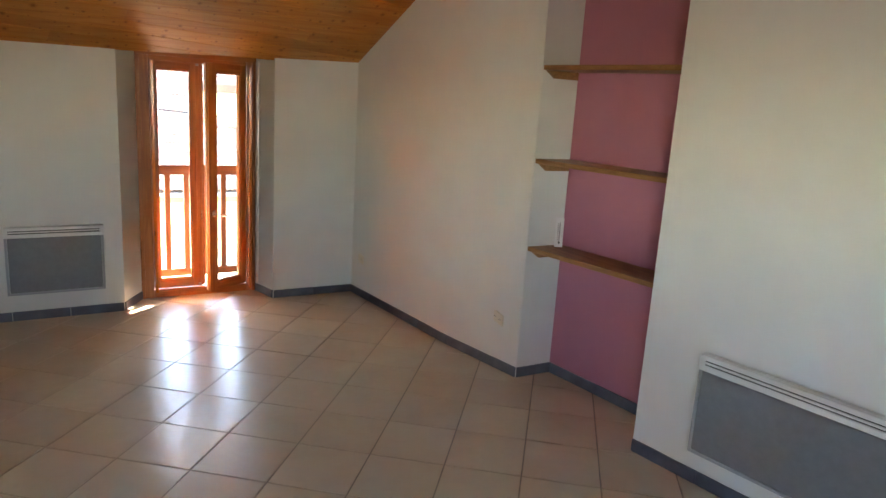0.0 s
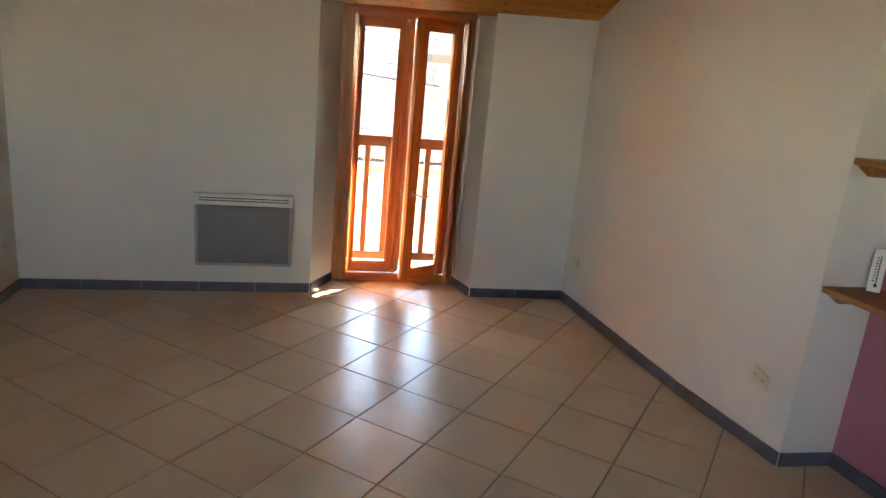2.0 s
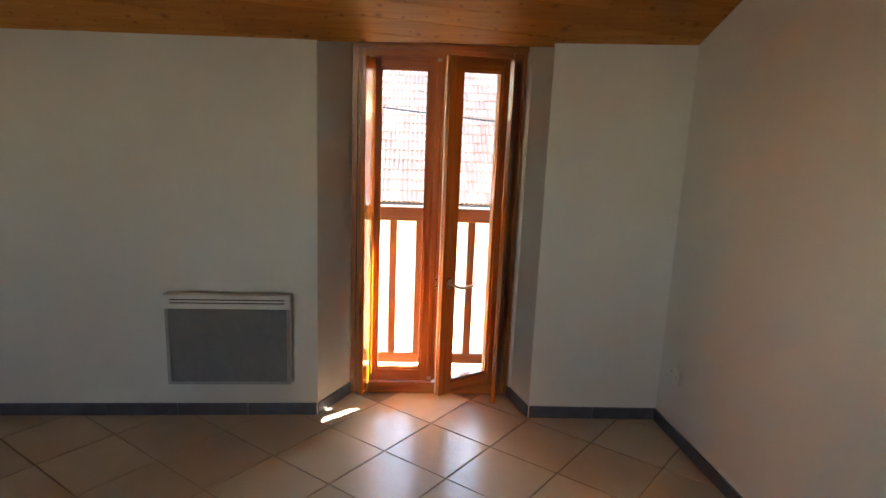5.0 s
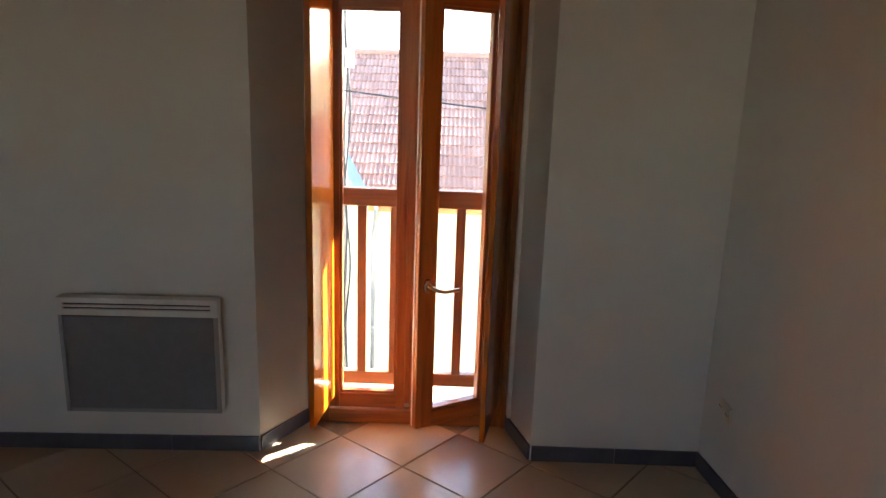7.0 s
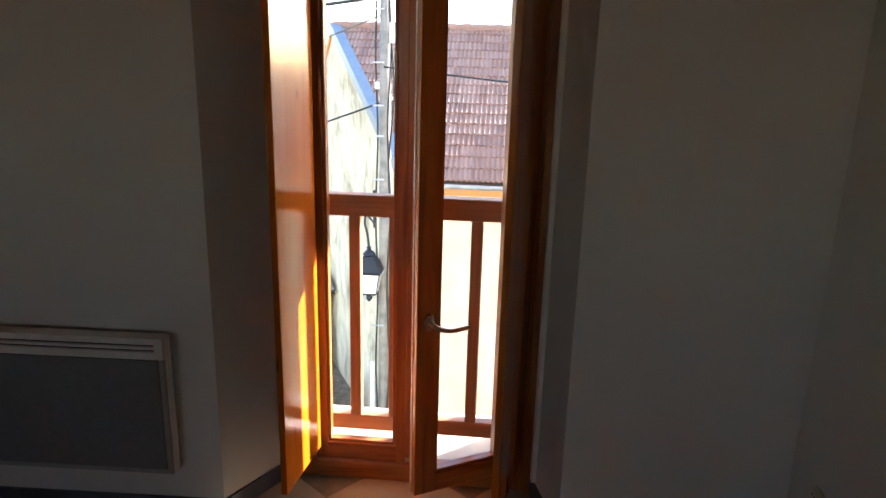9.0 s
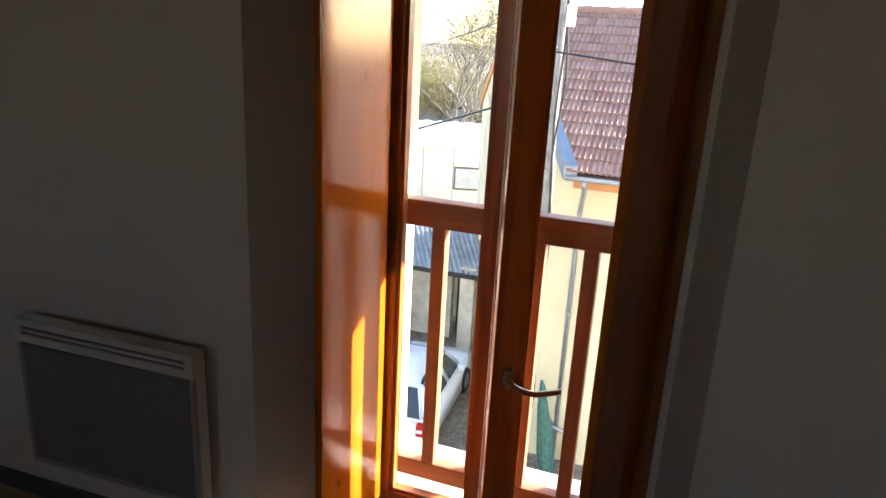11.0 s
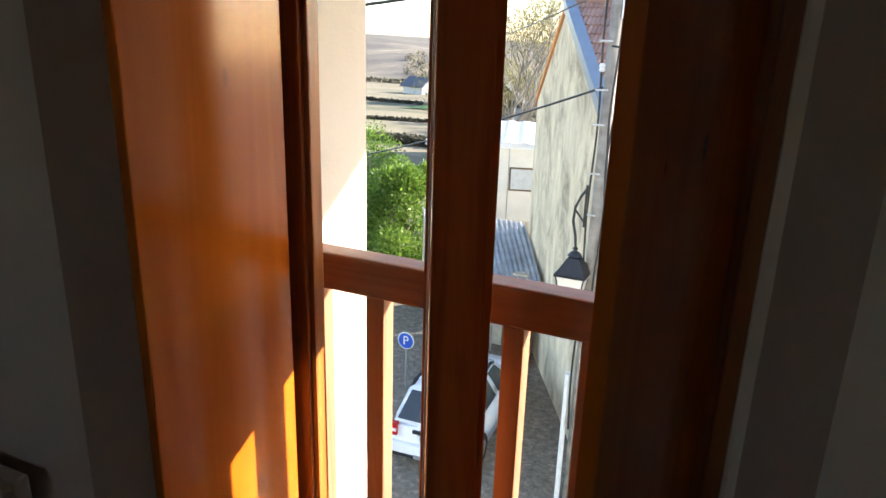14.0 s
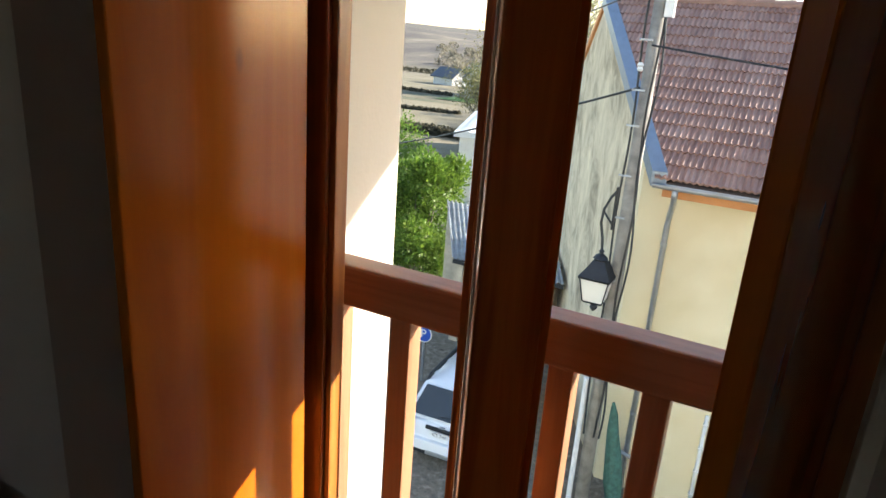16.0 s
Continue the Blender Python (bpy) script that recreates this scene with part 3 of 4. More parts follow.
ys = [-40, -10, 0, 10, 20, 30, 34, 40, 50, 65, 80, 100, 120, 150, 175, 190, 210, 230, 250, 275, 300, 330, 360, 390, 420, 450, 500, 600, 900, 2200]
gm = bpy.data.meshes.new("ground")
gm.from_pydata([(x * (1 + max(0, y) / 400), y, land(x * (1 + max(0, y) / 400), y)) for y in ys for x in xs], [],
               [(j * 32 + i, j * 32 + i + 1, (j + 1) * 32 + i + 1, (j + 1) * 32 + i) for j in range(len(ys) - 1) for i in range(31)])
gm.materials.append(GM.m)
for p in gm.polygons:
    p.use_smooth = True
tagged(new("ground", gm), "grey gravel yard running out into brown fields and a hill", "ground", kind="structure")

wall("wall_own_facade", block(-3.2, 1.9, 0.42, OUT_Y, GROUND_Z - 0.2, -0.3), "cream rendered outer wall below the room", OUTER_WALL)
tagged(part("facade_render", block(-0.489, -0.486, 0.352, OUT_Y + 0.001, 0.06, 1.93), OUTER_WALL), "cream rendered reveal beside the balustrade", "wall", kind="structure")
wall("wall_own_corner", block(-3.2, -0.49, OUT_Y, OUT_Y + 0.012, -0.3, 2.35), "cream rendered outer wall", OUTER_WALL)
tagged(part("roof_overhang", prism([(0.36, 2.36), (OUT_Y, 2.06), (1.82, 2.02), (1.82, 2.16), (0.36, 2.5)], -3.4, 2.2, "x"), WINDOW_WOOD_H), "wooden eaves above the balcony door", "roof", kind="structure")

# --- neighbour's house
EY, EZ, RY, RZ = 10.9, -0.614, 15.5, 2.34
WY = 11.54


def gx(y):
    return -2.0 - 0.547 * (y - WY)


GABLE = Mat("weathered_grey_render", 0.95)
v = GABLE.coords((1, 1, 0.6))
a = GABLE.noise(v, 1.1, 8, 0.7, 0.6)
b = GABLE.noise(GABLE.coords((2, 2, 0.7)), 1.6, 6, 0.7)
col = GABLE.ramp(a, [(0.36, (0.31, 0.255, 0.175)), (0.5, (0.62, 0.53, 0.375)), (0.66, (0.78, 0.68, 0.49))])
col = GABLE.mix(0.45, col, GABLE.ramp(b, [(0.35, (0.55, 0.54, 0.52)), (0.6, (1, 1, 1))]), "MULTIPLY")
GABLE.colour(col).bump(GABLE.noise(GABLE.coords(), 40, 5), 0.5, 0.01)
RM = Mat("red_clay_roof_tile", 0.58)
rv = RM.coords(spread=True)
rc = RM.ramp(RM.random(), [(0.0, (0.29, 0.155, 0.115)), (0.5, (0.35, 0.195, 0.145)), (1.0, (0.40, 0.24, 0.185))])
rc = RM.mix(0.6, rc, RM.ramp(RM.noise(rv, 5, 5), [(0.35, (0.74, 0.70, 0.68)), (0.65, (1, 1, 1))]), "MULTIPLY")
RM.colour(rc).bump(RM.noise(rv, 60, 3), 0.3, 0.003)
ROOF_RED = RM.m
ZINC = plain("blue_grey_zinc", (0.22, 0.27, 0.33), 0.4, 0.5, 0.1)
FASCIA = plain("orange_fascia_board", (0.50, 0.20, 0.06), 0.6)
WHITE_PVC = plain("white_pvc", (0.7, 0.7, 0.68), 0.4)
DARK_GLASS = plain("dark_window_glass", (0.03, 0.035, 0.04), 0.08, 0, 0.05, 6, 0)
BLACK = plain("black_rubber", (0.015, 0.015, 0.016), 0.6)

house = thing("house", "yellow rendered house with red tiled roof and grey weathered gable", "house")
HX = 6.4
bm = hull8(bmesh.new(), [(gx(WY), WY, GROUND_Z), (HX, WY, GROUND_Z), (HX, WY + 0.3, GROUND_Z), (gx(WY + 0.3), WY + 0.3, GROUND_Z)],
           [(gx(WY), WY, -0.30), (HX, WY, -0.30), (HX, WY + 0.3, -0.30), (gx(WY + 0.3), WY + 0.3, -0.30)])
part("front_wall", bm, YELLOW_WALL, house, "pale yellow rendered wall")
by = 17.9
bm = bmesh.new()
ring = [(WY, GROUND_Z), (by, GROUND_Z), (by, -0.03), (RY, RZ - 0.1), (WY, -0.32)]
hull8(bm, [(gx(y) - 0.006, y + 0.012, z) for y, z in ring], [(gx(y) + 0.3, y + 0.012, z) for y, z in ring])
part("gable_wall", bm, GABLE.m, house, "grey weathered gable wall")
part("back_wall", block(gx(by), HX, by, by + 0.3, GROUND_Z, -0.1), YELLOW_WALL, house)
part("end_wall", block(HX, HX + 0.3, WY, by, GROUND_Z, 0.0), YELLOW_WALL, house)
slope = math.atan2(RZ - EZ, RY - EY)
length = math.hypot(RZ - EZ, RY - EY)
deck = [(gx(EY) + 0.05, EY + 0.03, EZ - 0.06), (HX, EY + 0.03, EZ - 0.06), (HX, RY, RZ - 0.06), (gx(RY) + 0.05, RY, RZ - 0.06)]
part("roof_deck", hull8(bmesh.new(), [(x, y, z - 0.05) for x, y, z in deck], deck), plain("dark_roof_batten", (0.06, 0.04, 0.035), 0.9), house, "dark timber roof deck")
backdeck = [(gx(RY), RY, RZ), (HX, RY, RZ), (HX, by + 0.4, -0.25), (gx(by + 0.4), by + 0.4, -0.25)]
part("back_roof", hull8(bmesh.new(), [(x, y, z - 0.1) for x, y, z in backdeck], backdeck), ROOF_RED, house)
# zinc verge strip along the gable
bm = hull8(bmesh.new(), [(gx(EY) - 0.10, EY, EZ - 0.16), (gx(EY) + 0.15, EY, EZ - 0.16), (gx(EY) + 0.15, EY, EZ + 0.095), (gx(EY) - 0.10, EY, EZ + 0.095)],
           [(gx(RY) - 0.10, RY, RZ - 0.16), (gx(RY) + 0.15, RY, RZ - 0.16), (gx(RY) + 0.15, RY, RZ + 0.095), (gx(RY) - 0.10, RY, RZ + 0.095)])
part("verge_strip", bm, ZINC, house, "blue-grey metal verge strip")
bm = hull8(bmesh.new(), [(gx(by) - 0.06, by, -0.16), (gx(by) + 0.06, by, -0.16), (gx(by) + 0.06, by, 0.0), (gx(by) - 0.06, by, 0.0)],
           [(gx(RY) - 0.06, RY, RZ - 0.16), (gx(RY) + 0.06, RY, RZ - 0.16), (gx(RY) + 0.06, RY, RZ), (gx(RY) - 0.06, RY, RZ)])
part("verge_strip", bm, FASCIA, house, "weathered wooden verge board")
part("fascia", block(gx(EY) + 0.1, HX, EY + 0.05, EY + 0.08, EZ - 0.32, EZ - 0.08, 0.005), FASCIA, house, "orange fascia board")
# half-round gutter and downpipe
bm = bmesh.new()
prof = [(EY - 0.06 + 0.075 * math.cos(a_), EZ - 0.10 + 0.075 * math.sin(a_)) for a_ in [math.pi + k * math.pi / 8 for k in range(9)]]
prof += [(yy + (0.006 if yy < EY - 0.06 else -0.006), zz + 0.006) for yy, zz in prof[::-1]]
prism(prof, gx(EY) - 0.05, HX, "x", bm)
part("gutter", bm, STEEL, house, "grey half-round metal gutter")
px = gx(EY) + 0.32
bm = tube(bmesh.new(), [(px, EY - 0.06, EZ - 0.16), (px, EY - 0.06, EZ - 0.26), (px - 0.02, EY + 0.1, EZ - 0.42), (px - 0.1, WY - 0.14, EZ - 0.72), (px - 0.12, WY - 0.08, EZ - 0.9), (px - 0.12, WY - 0.08, GROUND_Z)], 0.05, 12)
part("downpipe", bm, STEEL, house, "grey metal downpipe", True)
for z in (-1.9, -3.6, -5.3):
    part("pipe_clip", tube(bmesh.new(), [(px - 0.12, WY - 0.08, z), (px - 0.12, WY - 0.08, z + 0.05)], 0.06, 12), STEEL, house)
bm = bmesh.new()
tube(bm, [(-0.16, WY - 0.05, -4.9), (-0.15, WY - 0.05, GROUND_Z)], 0.035, 10)
part("conduit", bm, WHITE_PVC, house, "white plastic conduit on the wall", True)
for z in (-5.1, -5.6, -6.1, -6.6):
    part("pipe_clip", block(-0.205, -0.105, WY - 0.095, WY, z, z + 0.03, 0.004), WHITE_PVC, house)
part("ground_pipe", tube(bmesh.new(), [(-1.75, WY - 0.12, -6.10), (-1.20, WY - 0.12, -6.25), (-1.14, WY - 0.12, -6.35), (-1.12, WY - 0.12, GROUND_Z)], 0.045, 10), STEEL, house, "grey bent pipe", True)
# dark box in place of a strip of shade, on a wall added below
part("upper_shade_strip", block(2.1, 6.0, 12.9, 13.9, 1.58, 1.80, 0.02), plain("dark_shade_strip", (0.10, 0.06, 0.04), 0.8), house, "dark box added for a strip of shade over the roof")
part("added_upper_wall", block(2.4, 6.0, 13.2, 15.2, 0.6, 1.6), YELLOW_WALL, house)


# --- utility pole with lantern
pole = thing("utility_pole", "grey utility pole with black cables beside the house corner", "pole")
PX, PY = -1.98, 10.55
part("shaft", tube(bmesh.new(), [(PX, PY, GROUND_Z), (PX, PY, 3.4)], 0.13, 14, 0.10), plain("weathered_pole_concrete", (0.27, 0.25, 0.22), 0.9, 0, 0.3, 5, 0.4), pole, smooth=True)
for k, z in enumerate((2.4, 1.5, 0.75, 0.2, -0.6, -1.3, -2.4, -3.5)):
    part("bracket", block(PX - 0.2, PX + 0.0, PY - 0.16, PY - 0.12, z, z + 0.03, 0.006), STEEL, pole, "small pale bracket")
part("insulator", lathe(bmesh.new(), [(0.03, 0), (0.055, 0.03), (0.035, 0.06), (0.055, 0.09), (0.03, 0.13)], (PX - 0.12, PY - 0.16, 1.05), 12), WHITE_PVC, pole, "white insulator")
part("junction_box", block(PX + 0.1, PX + 0.24, PY - 0.16, PY - 0.04, 1.85, 2.2, 0.01), WHITE_PVC, pole, "pale junction box")
for dx, wob in ((0.10, 0.03), (0.14, 0.05), (-0.13, 0.02)):
    pts = [(PX + dx + wob * math.sin(z * 2.1 + dx * 40), PY - 0.14, z) for z in [3.3 - 0.3 * k for k in range(30)]]
    part("cable", tube(bmesh.new(), pts, 0.018, 6), IRON, pole, "black cable")
part("conduit", tube(bmesh.new(), [(PX - 0.22, PY - 0.1, -4.3), (PX - 0.22, PY - 0.1, GROUND_Z)], 0.05, 10), WHITE_PVC, pole, "pale plastic conduit")

LX, LY = -2.24, 10.3
lantern = thing("street_lamp", "black iron wall lantern with frosted panes on a scrolled bracket", "street lamp")
part("back_bar", block(PX - 0.19, PX - 0.15, PY - 0.2, PY - 0.13, -1.50, -0.78, 0.006), IRON, lantern)
arm = [(PX - 0.17, LY + 0.06, -0.85), (LX + 0.02, LY + 0.03, -0.95), (LX - 0.06, LY, -1.15), (LX - 0.08, LY, -1.4), (LX - 0.02, LY, -1.65), (LX, LY, -1.86)]
part("scroll_arm", tube(bmesh.new(), arm, 0.024, 8), IRON, lantern)
part("brace", tube(bmesh.new(), [(PX - 0.17, LY + 0.06, -1.42), (LX + 0.06, LY + 0.03, -1.36), (LX - 0.06, LY, -1.2)], 0.018, 8), IRON, lantern)
part("finial", lathe(bmesh.new(), [(0.02, -1.84), (0.05, -1.87), (0.03, -1.91), (0.09, -1.95), (0.13, -2.0), (0.07, -2.03)], (LX, LY, 0), 12), IRON, lantern)


def ring4(r, z):
    return [(LX + sx * r, LY + sy * r, z) for sx, sy in ((-1, -1), (1, -1), (1, 1), (-1, 1))]


part("hood", hull8(bmesh.new(), ring4(0.10, -2.03), ring4(0.26, -2.30)), IRON, lantern, "black pyramid hood")
part("hood_rim", hull8(bmesh.new(), ring4(0.275, -2.30), ring4(0.265, -2.34)), IRON, lantern)
FROST = plain("frosted_lamp_glass", (0.72, 0.70, 0.62), 0.5, 0, 0.05)
part("lamp_glass", hull8(bmesh.new(), ring4(0.235, -2.34), ring4(0.165, -2.74)), FROST, lantern, "frosted white glass")
for sx, sy in ((-1, -1), (1, -1), (1, 1), (-1, 1)):
    part("glazing_bar", tube(bmesh.new(), [(LX + sx * 0.24, LY + sy * 0.24, -2.34), (LX + sx * 0.168, LY + sy * 0.168, -2.75)], 0.012, 6), IRON, lantern)
part("base_rim", hull8(bmesh.new(), ring4(0.175, -2.74), ring4(0.15, -2.78)), IRON, lantern)
part("drop", lathe(bmesh.new(), [(0.08, -2.78), (0.05, -2.84), (0.07, -2.88), (0.02, -2.95)], (LX, LY, 0), 12), IRON, lantern)


def cable(a, b, sag, radius, label):
    a, b = Vector(a), Vector(b)
    pts = [a.lerp(b, k / 16) - Vector((0, 0, sag * 4 * (k / 16) * (1 - k / 16))) for k in range(17)]
    tagged(part("overhead_cable", tube(bmesh.new(), pts, radius, 6), IRON), label, "cable", "overhead cables")


cable((PX - 0.1, PY - 0.1, 0.80), (-12.5, 18.6, -2.6), 0.12, 0.02, "thin black cable strung from the pole across the yard")
cable((PX - 0.05, PY - 0.1, 2.62), (-9.0, 11.2, 1.80), 0.04, 0.03, "thick black cable strung from the pole to the next house")
cable((PX, PY - 0.15, 1.44), (6.2, PY - 0.15, 0.83), 0.05, 0.017, "thick black cable strung from the pole before the tiled roof")
cable((PX - 0.1, PY - 0.1, 2.3), (-13.5, 30.0, 1.0), 0.2, 0.016, "thin black cable strung from the pole across the yard")

# --- green netted shrub by the wall
NET = plain("green_garden_net", (0.05, 0.13, 0.10), 0.8, 0, 0.4, 12, 0.5)
bm = lathe(bmesh.new(), [(0.13, GROUND_Z), (0.17, -6.5), (0.16, -6.0), (0.12, -5.5), (0.07, -5.1), (0.02, -4.88)], (-1.44, 10.9, 0), 14)
for vv in bm.verts:
    vv.co += Vector((0.05 * noise.noise(vv.co * 6) - 0.14 * (vv.co.z - GROUND_Z), 0.05 * noise.noise(vv.co * 6 + Vector((9, 0, 0))), 0))
tagged(part("wrapped_shrub", bm, NET), "slim shrub wrapped in green garden net by the wall", "shrub")

# --- shed with a corrugated canopy roof
SHEET = plain("galvanised_roof_sheet", (0.50, 0.52, 0.53), 0.5, 0.15, 0.25, 2.5)
SHED_WALL = plain("stained_concrete_wall", (0.48, 0.42, 0.32), 0.9, 0, 0.3, 2)
shed = thing("shed", "low concrete shed with a corrugated metal canopy", "shed")
F0, F1, B0, B1 = Vector((-7.4, 15.3, -4.5)), Vector((-4.22, 15.3, -4.5)), Vector((-9.2, 18.3, -3.78)), Vector((-5.75, 18.3, -3.78))
bm = bmesh.new()
N = 84
rows = []
for p, q in ((F0, F1), (B0, B1)):
    rows.append([bm.verts.new(p.lerp(q, k / N) + Vector((0, 0, 0.028 * math.sin(k * math.pi / 2 + 0.6)))) for k in range(N + 1)])
for k in range(N):
    bm.faces.new((rows[0][k], rows[0][k + 1], rows[1][k + 1], rows[1][k]))
bmesh.ops.solidify(bm, geom=bm.faces[:], thickness=0.012)
part("canopy_roof", bm, SHEET, shed, "corrugated galvanised roof sheet")
part("edge_beam", block(F0.x, F1.x, 15.32, 15.42, -4.66, -4.55, 0.01), IRON, shed)
part("front_wall", block(-7.2, -5.6, 16.4, 16.65, GROUND_Z, -4.35), SHED_WALL, shed)
part("side_wall", block(-5.05, -4.65, 15.45, 16.9, GROUND_Z, -4.4), SHED_WALL, shed)
part("back_wall", block(-9.0, -5.8, 18.0, 18.2, GROUND_Z, -3.9), SHED_WALL, shed)
# dark panel paints the shade inside the opening under the canopy
part("opening_shade_panel", block(-5.62, -5.0, 17.0, 17.1, GROUND_Z, -4.5), plain("dark_opening_shade", (0.045, 0.035, 0.03), 0.7), shed, "dark panel standing in for the shaded opening")
part("end_wall", block(-7.38, -7.12, 15.42, 16.4, GROUND_Z, -4.62, 0.01), SHED_WALL, shed, "stained concrete end wall")


def road_sign(x, y, z, colour, name, label, letter=""):
    root = thing(name, label, "sign")
    part("post", tube(bmesh.new(), [(x, y + 0.03, GROUND_Z), (x, y + 0.03, z + 0.2)], 0.03, 8), STEEL, root)
    disc = part("sign_face", tube(bmesh.new(), [(x, y, z), (x, y - 0.015, z)], 0.2, 24), plain(name + "_paint", colour, 0.4), root)
    if letter:
        part("sign_rim", tube(bmesh.new(), [(x, y + 0.004, z), (x, y - 0.011, z)], 0.225, 24), WHITE_PVC, disc, "white rim")
    if letter:
        cu = bpy.data.curves.new("letter", "FONT")
        cu.body, cu.size, cu.extrude = letter, 0.32, 0.003
        cu.align_x, cu.align_y = "CENTER", "CENTER"
        tmp = new("letter", cu)
        me = bpy.data.meshes.new_from_object(tmp.evaluated_get(bpy.context.evaluated_depsgraph_get()))
        bpy.data.objects.remove(tmp)
        me.materials.append(WHITE_PVC)
        ob = new("letter", me)
        ob.matrix_world = pose(x, y - 0.02, z, 90, 0, 0)
        ob.parent = root
    else:
        part("bar", block(x - 0.13, x + 0.13, y - 0.022, y - 0.014, z - 0.03, z + 0.03, 0.002), WHITE_PVC, disc)
    return root


road_sign(-5.75, 15.9, -4.95, (0.45, 0.02, 0.02), "no_entry_sign", "round red and white road sign by the shed")
road_sign(-6.85, 12.9, -5.7, (0.02, 0.08, 0.40), "parking_sign", "small round blue parking sign with a white letter", "P")

# --- prefabricated building
PREFAB = plain("pale_grey_sheet_cladding", (0.56, 0.57, 0.55), 0.55, 0, 0.06, 2)
prefab = thing("site_cabin", "pale grey prefabricated cabin with a white metal roof", "cabin", m=pose(-11.6, 23.8, 0, 0, 0, 18))
part("wall", block(0, 11.5, 0, 5.5, -5.6, -2.62), PREFAB, prefab)
part("plinth", block(0.1, 11.4, 0.1, 5.4, GROUND_Z, -5.6), SHED_WALL, prefab)
bm = bmesh.new()
M = 70
rw = []
for yy, zz in ((-0.35, -2.62), (-0.35, -2.42), (6.0, -2.3)):
    rw.append([bm.verts.new((-0.2 + 12 * k / M, yy, zz + (0.05 if (k // 2) % 2 and yy < 0 and zz > -2.5 else (0.05 if (k // 2) % 2 and yy > 0 else 0)))) for k in range(M + 1)])
for r0, r1 in zip(rw, rw[1:]):
    for k in range(M):
        bm.faces.new((r0[k], r0[k + 1], r1[k + 1], r1[k]))
bmesh.ops.solidify(bm, geom=bm.faces[:], thickness=0.02)
part("roof", bm, plain("white_roof_sheet", (0.72, 0.76, 0.80), 0.4, 0.1, 0.05), prefab, "white ribbed metal roof")
for k in range(9):
    part("panel_joint", block(1.25 * k + 0.6, 1.25 * k + 0.63, -0.012, 0.0, -5.6, -2.64), ZINC, prefab)


def cabin_window(x, z, w, h):
    f = part("window", block(x, x + w, -0.05, 0.0, z, z + h, 0.01), plain("brown_window_frame", (0.10, 0.075, 0.05), 0.5), prefab, "brown framed window")
    part("pane", block(x + 0.07, x + w - 0.07, -0.058, -0.048, z + 0.07, z + h - 0.07), plain("pale_window_pane", (0.42, 0.47, 0.50), 0.12), f, "pale reflecting pane")


cabin_window(3.15, -4.35, 1.15, 0.95)
cabin_window(6.6, -4.35, 1.15, 0.95)
part("door", block(0.55, 1.55, -0.04, 0.0, -5.55, -3.4, 0.01), WHITE_PVC, prefab, "white cabin door")


# --- white car parked in the yard
def text_mesh(body, size, depth=0.002):
    cu = bpy.data.curves.new("writing", "FONT")
    cu.body, cu.size, cu.extrude, cu.align_x, cu.align_y = body, size, depth, "CENTER", "CENTER"
    tmp = new("writing", cu)
    me = bpy.data.meshes.new_from_object(tmp.evaluated_get(bpy.context.evaluated_depsgraph_get()))
    bpy.data.objects.remove(tmp)
    return me


CAR_WHITE = plain("white_car_paint", (0.74, 0.75, 0.77), 0.18, 0, 0.03)
RED_LENS = plain("red_lamp_lens", (0.42, 0.015, 0.015), 0.15)
RIM = plain("alloy_rim", (0.45, 0.46, 0.47), 0.3, 0.8)
car = thing("car", "white estate car with black roof bars parked on gravel", "car", m=pose(-4.77, 10.0, GROUND_Z, 0, 0, 3.5))
# side outline as (y, z), drawn across the width and pulled in at the sides
low = [(0.0, 0.40), (0.03, 0.62), (0.07, 0.98), (0.35, 1.02), (3.05, 1.02), (3.55, 0.98), (4.10, 0.86), (4.24, 0.55), (4.20, 0.30), (3.70, 0.24), (0.30, 0.26), (0.06, 0.30)]
bm = prism(low, -0.88, 0.88, "x")
for vv in bm.verts:
    if vv.co.z > 0.9:
        vv.co.x *= 0.955
    if vv.co.y > 3.9 or vv.co.y < 0.05:
        vv.co.x *= 0.93
bmesh.ops.bevel(bm, geom=bm.edges[:], offset=0.055, segments=3, affect="EDGES")
body = part("body", bm, CAR_WHITE, car, smooth=True)
base = [(-0.84, 0.10, 1.0), (0.84, 0.10, 1.0), (0.82, 3.10, 1.0), (-0.82, 3.10, 1.0)]
topr = [(-0.64, 0.46, 1.60), (0.64, 0.46, 1.60), (0.62, 2.32, 1.62), (-0.62, 2.32, 1.62)]
bm = hull8(bmesh.new(), base, topr)
bmesh.ops.bevel(bm, geom=bm.edges[:], offset=0.06, segments=3, affect="EDGES")
part("cabin", bm, CAR_WHITE, car, smooth=True)


def pane_on(a, b, c, d, inset, off, name, mat, label=""):
    """A window pane a little proud of the face a, b, c, d."""
    q = [Vector(p) for p in (a, b, c, d)]
    mid = sum(q, Vector()) / 4
    n = (q[1] - q[0]).cross(q[3] - q[0]).normalized()
    q = [p.lerp(mid, inset) for p in q]
    part(name, hull8(bmesh.new(), [p - n * 0.02 for p in q], [p + n * off for p in q]), mat, car, label)


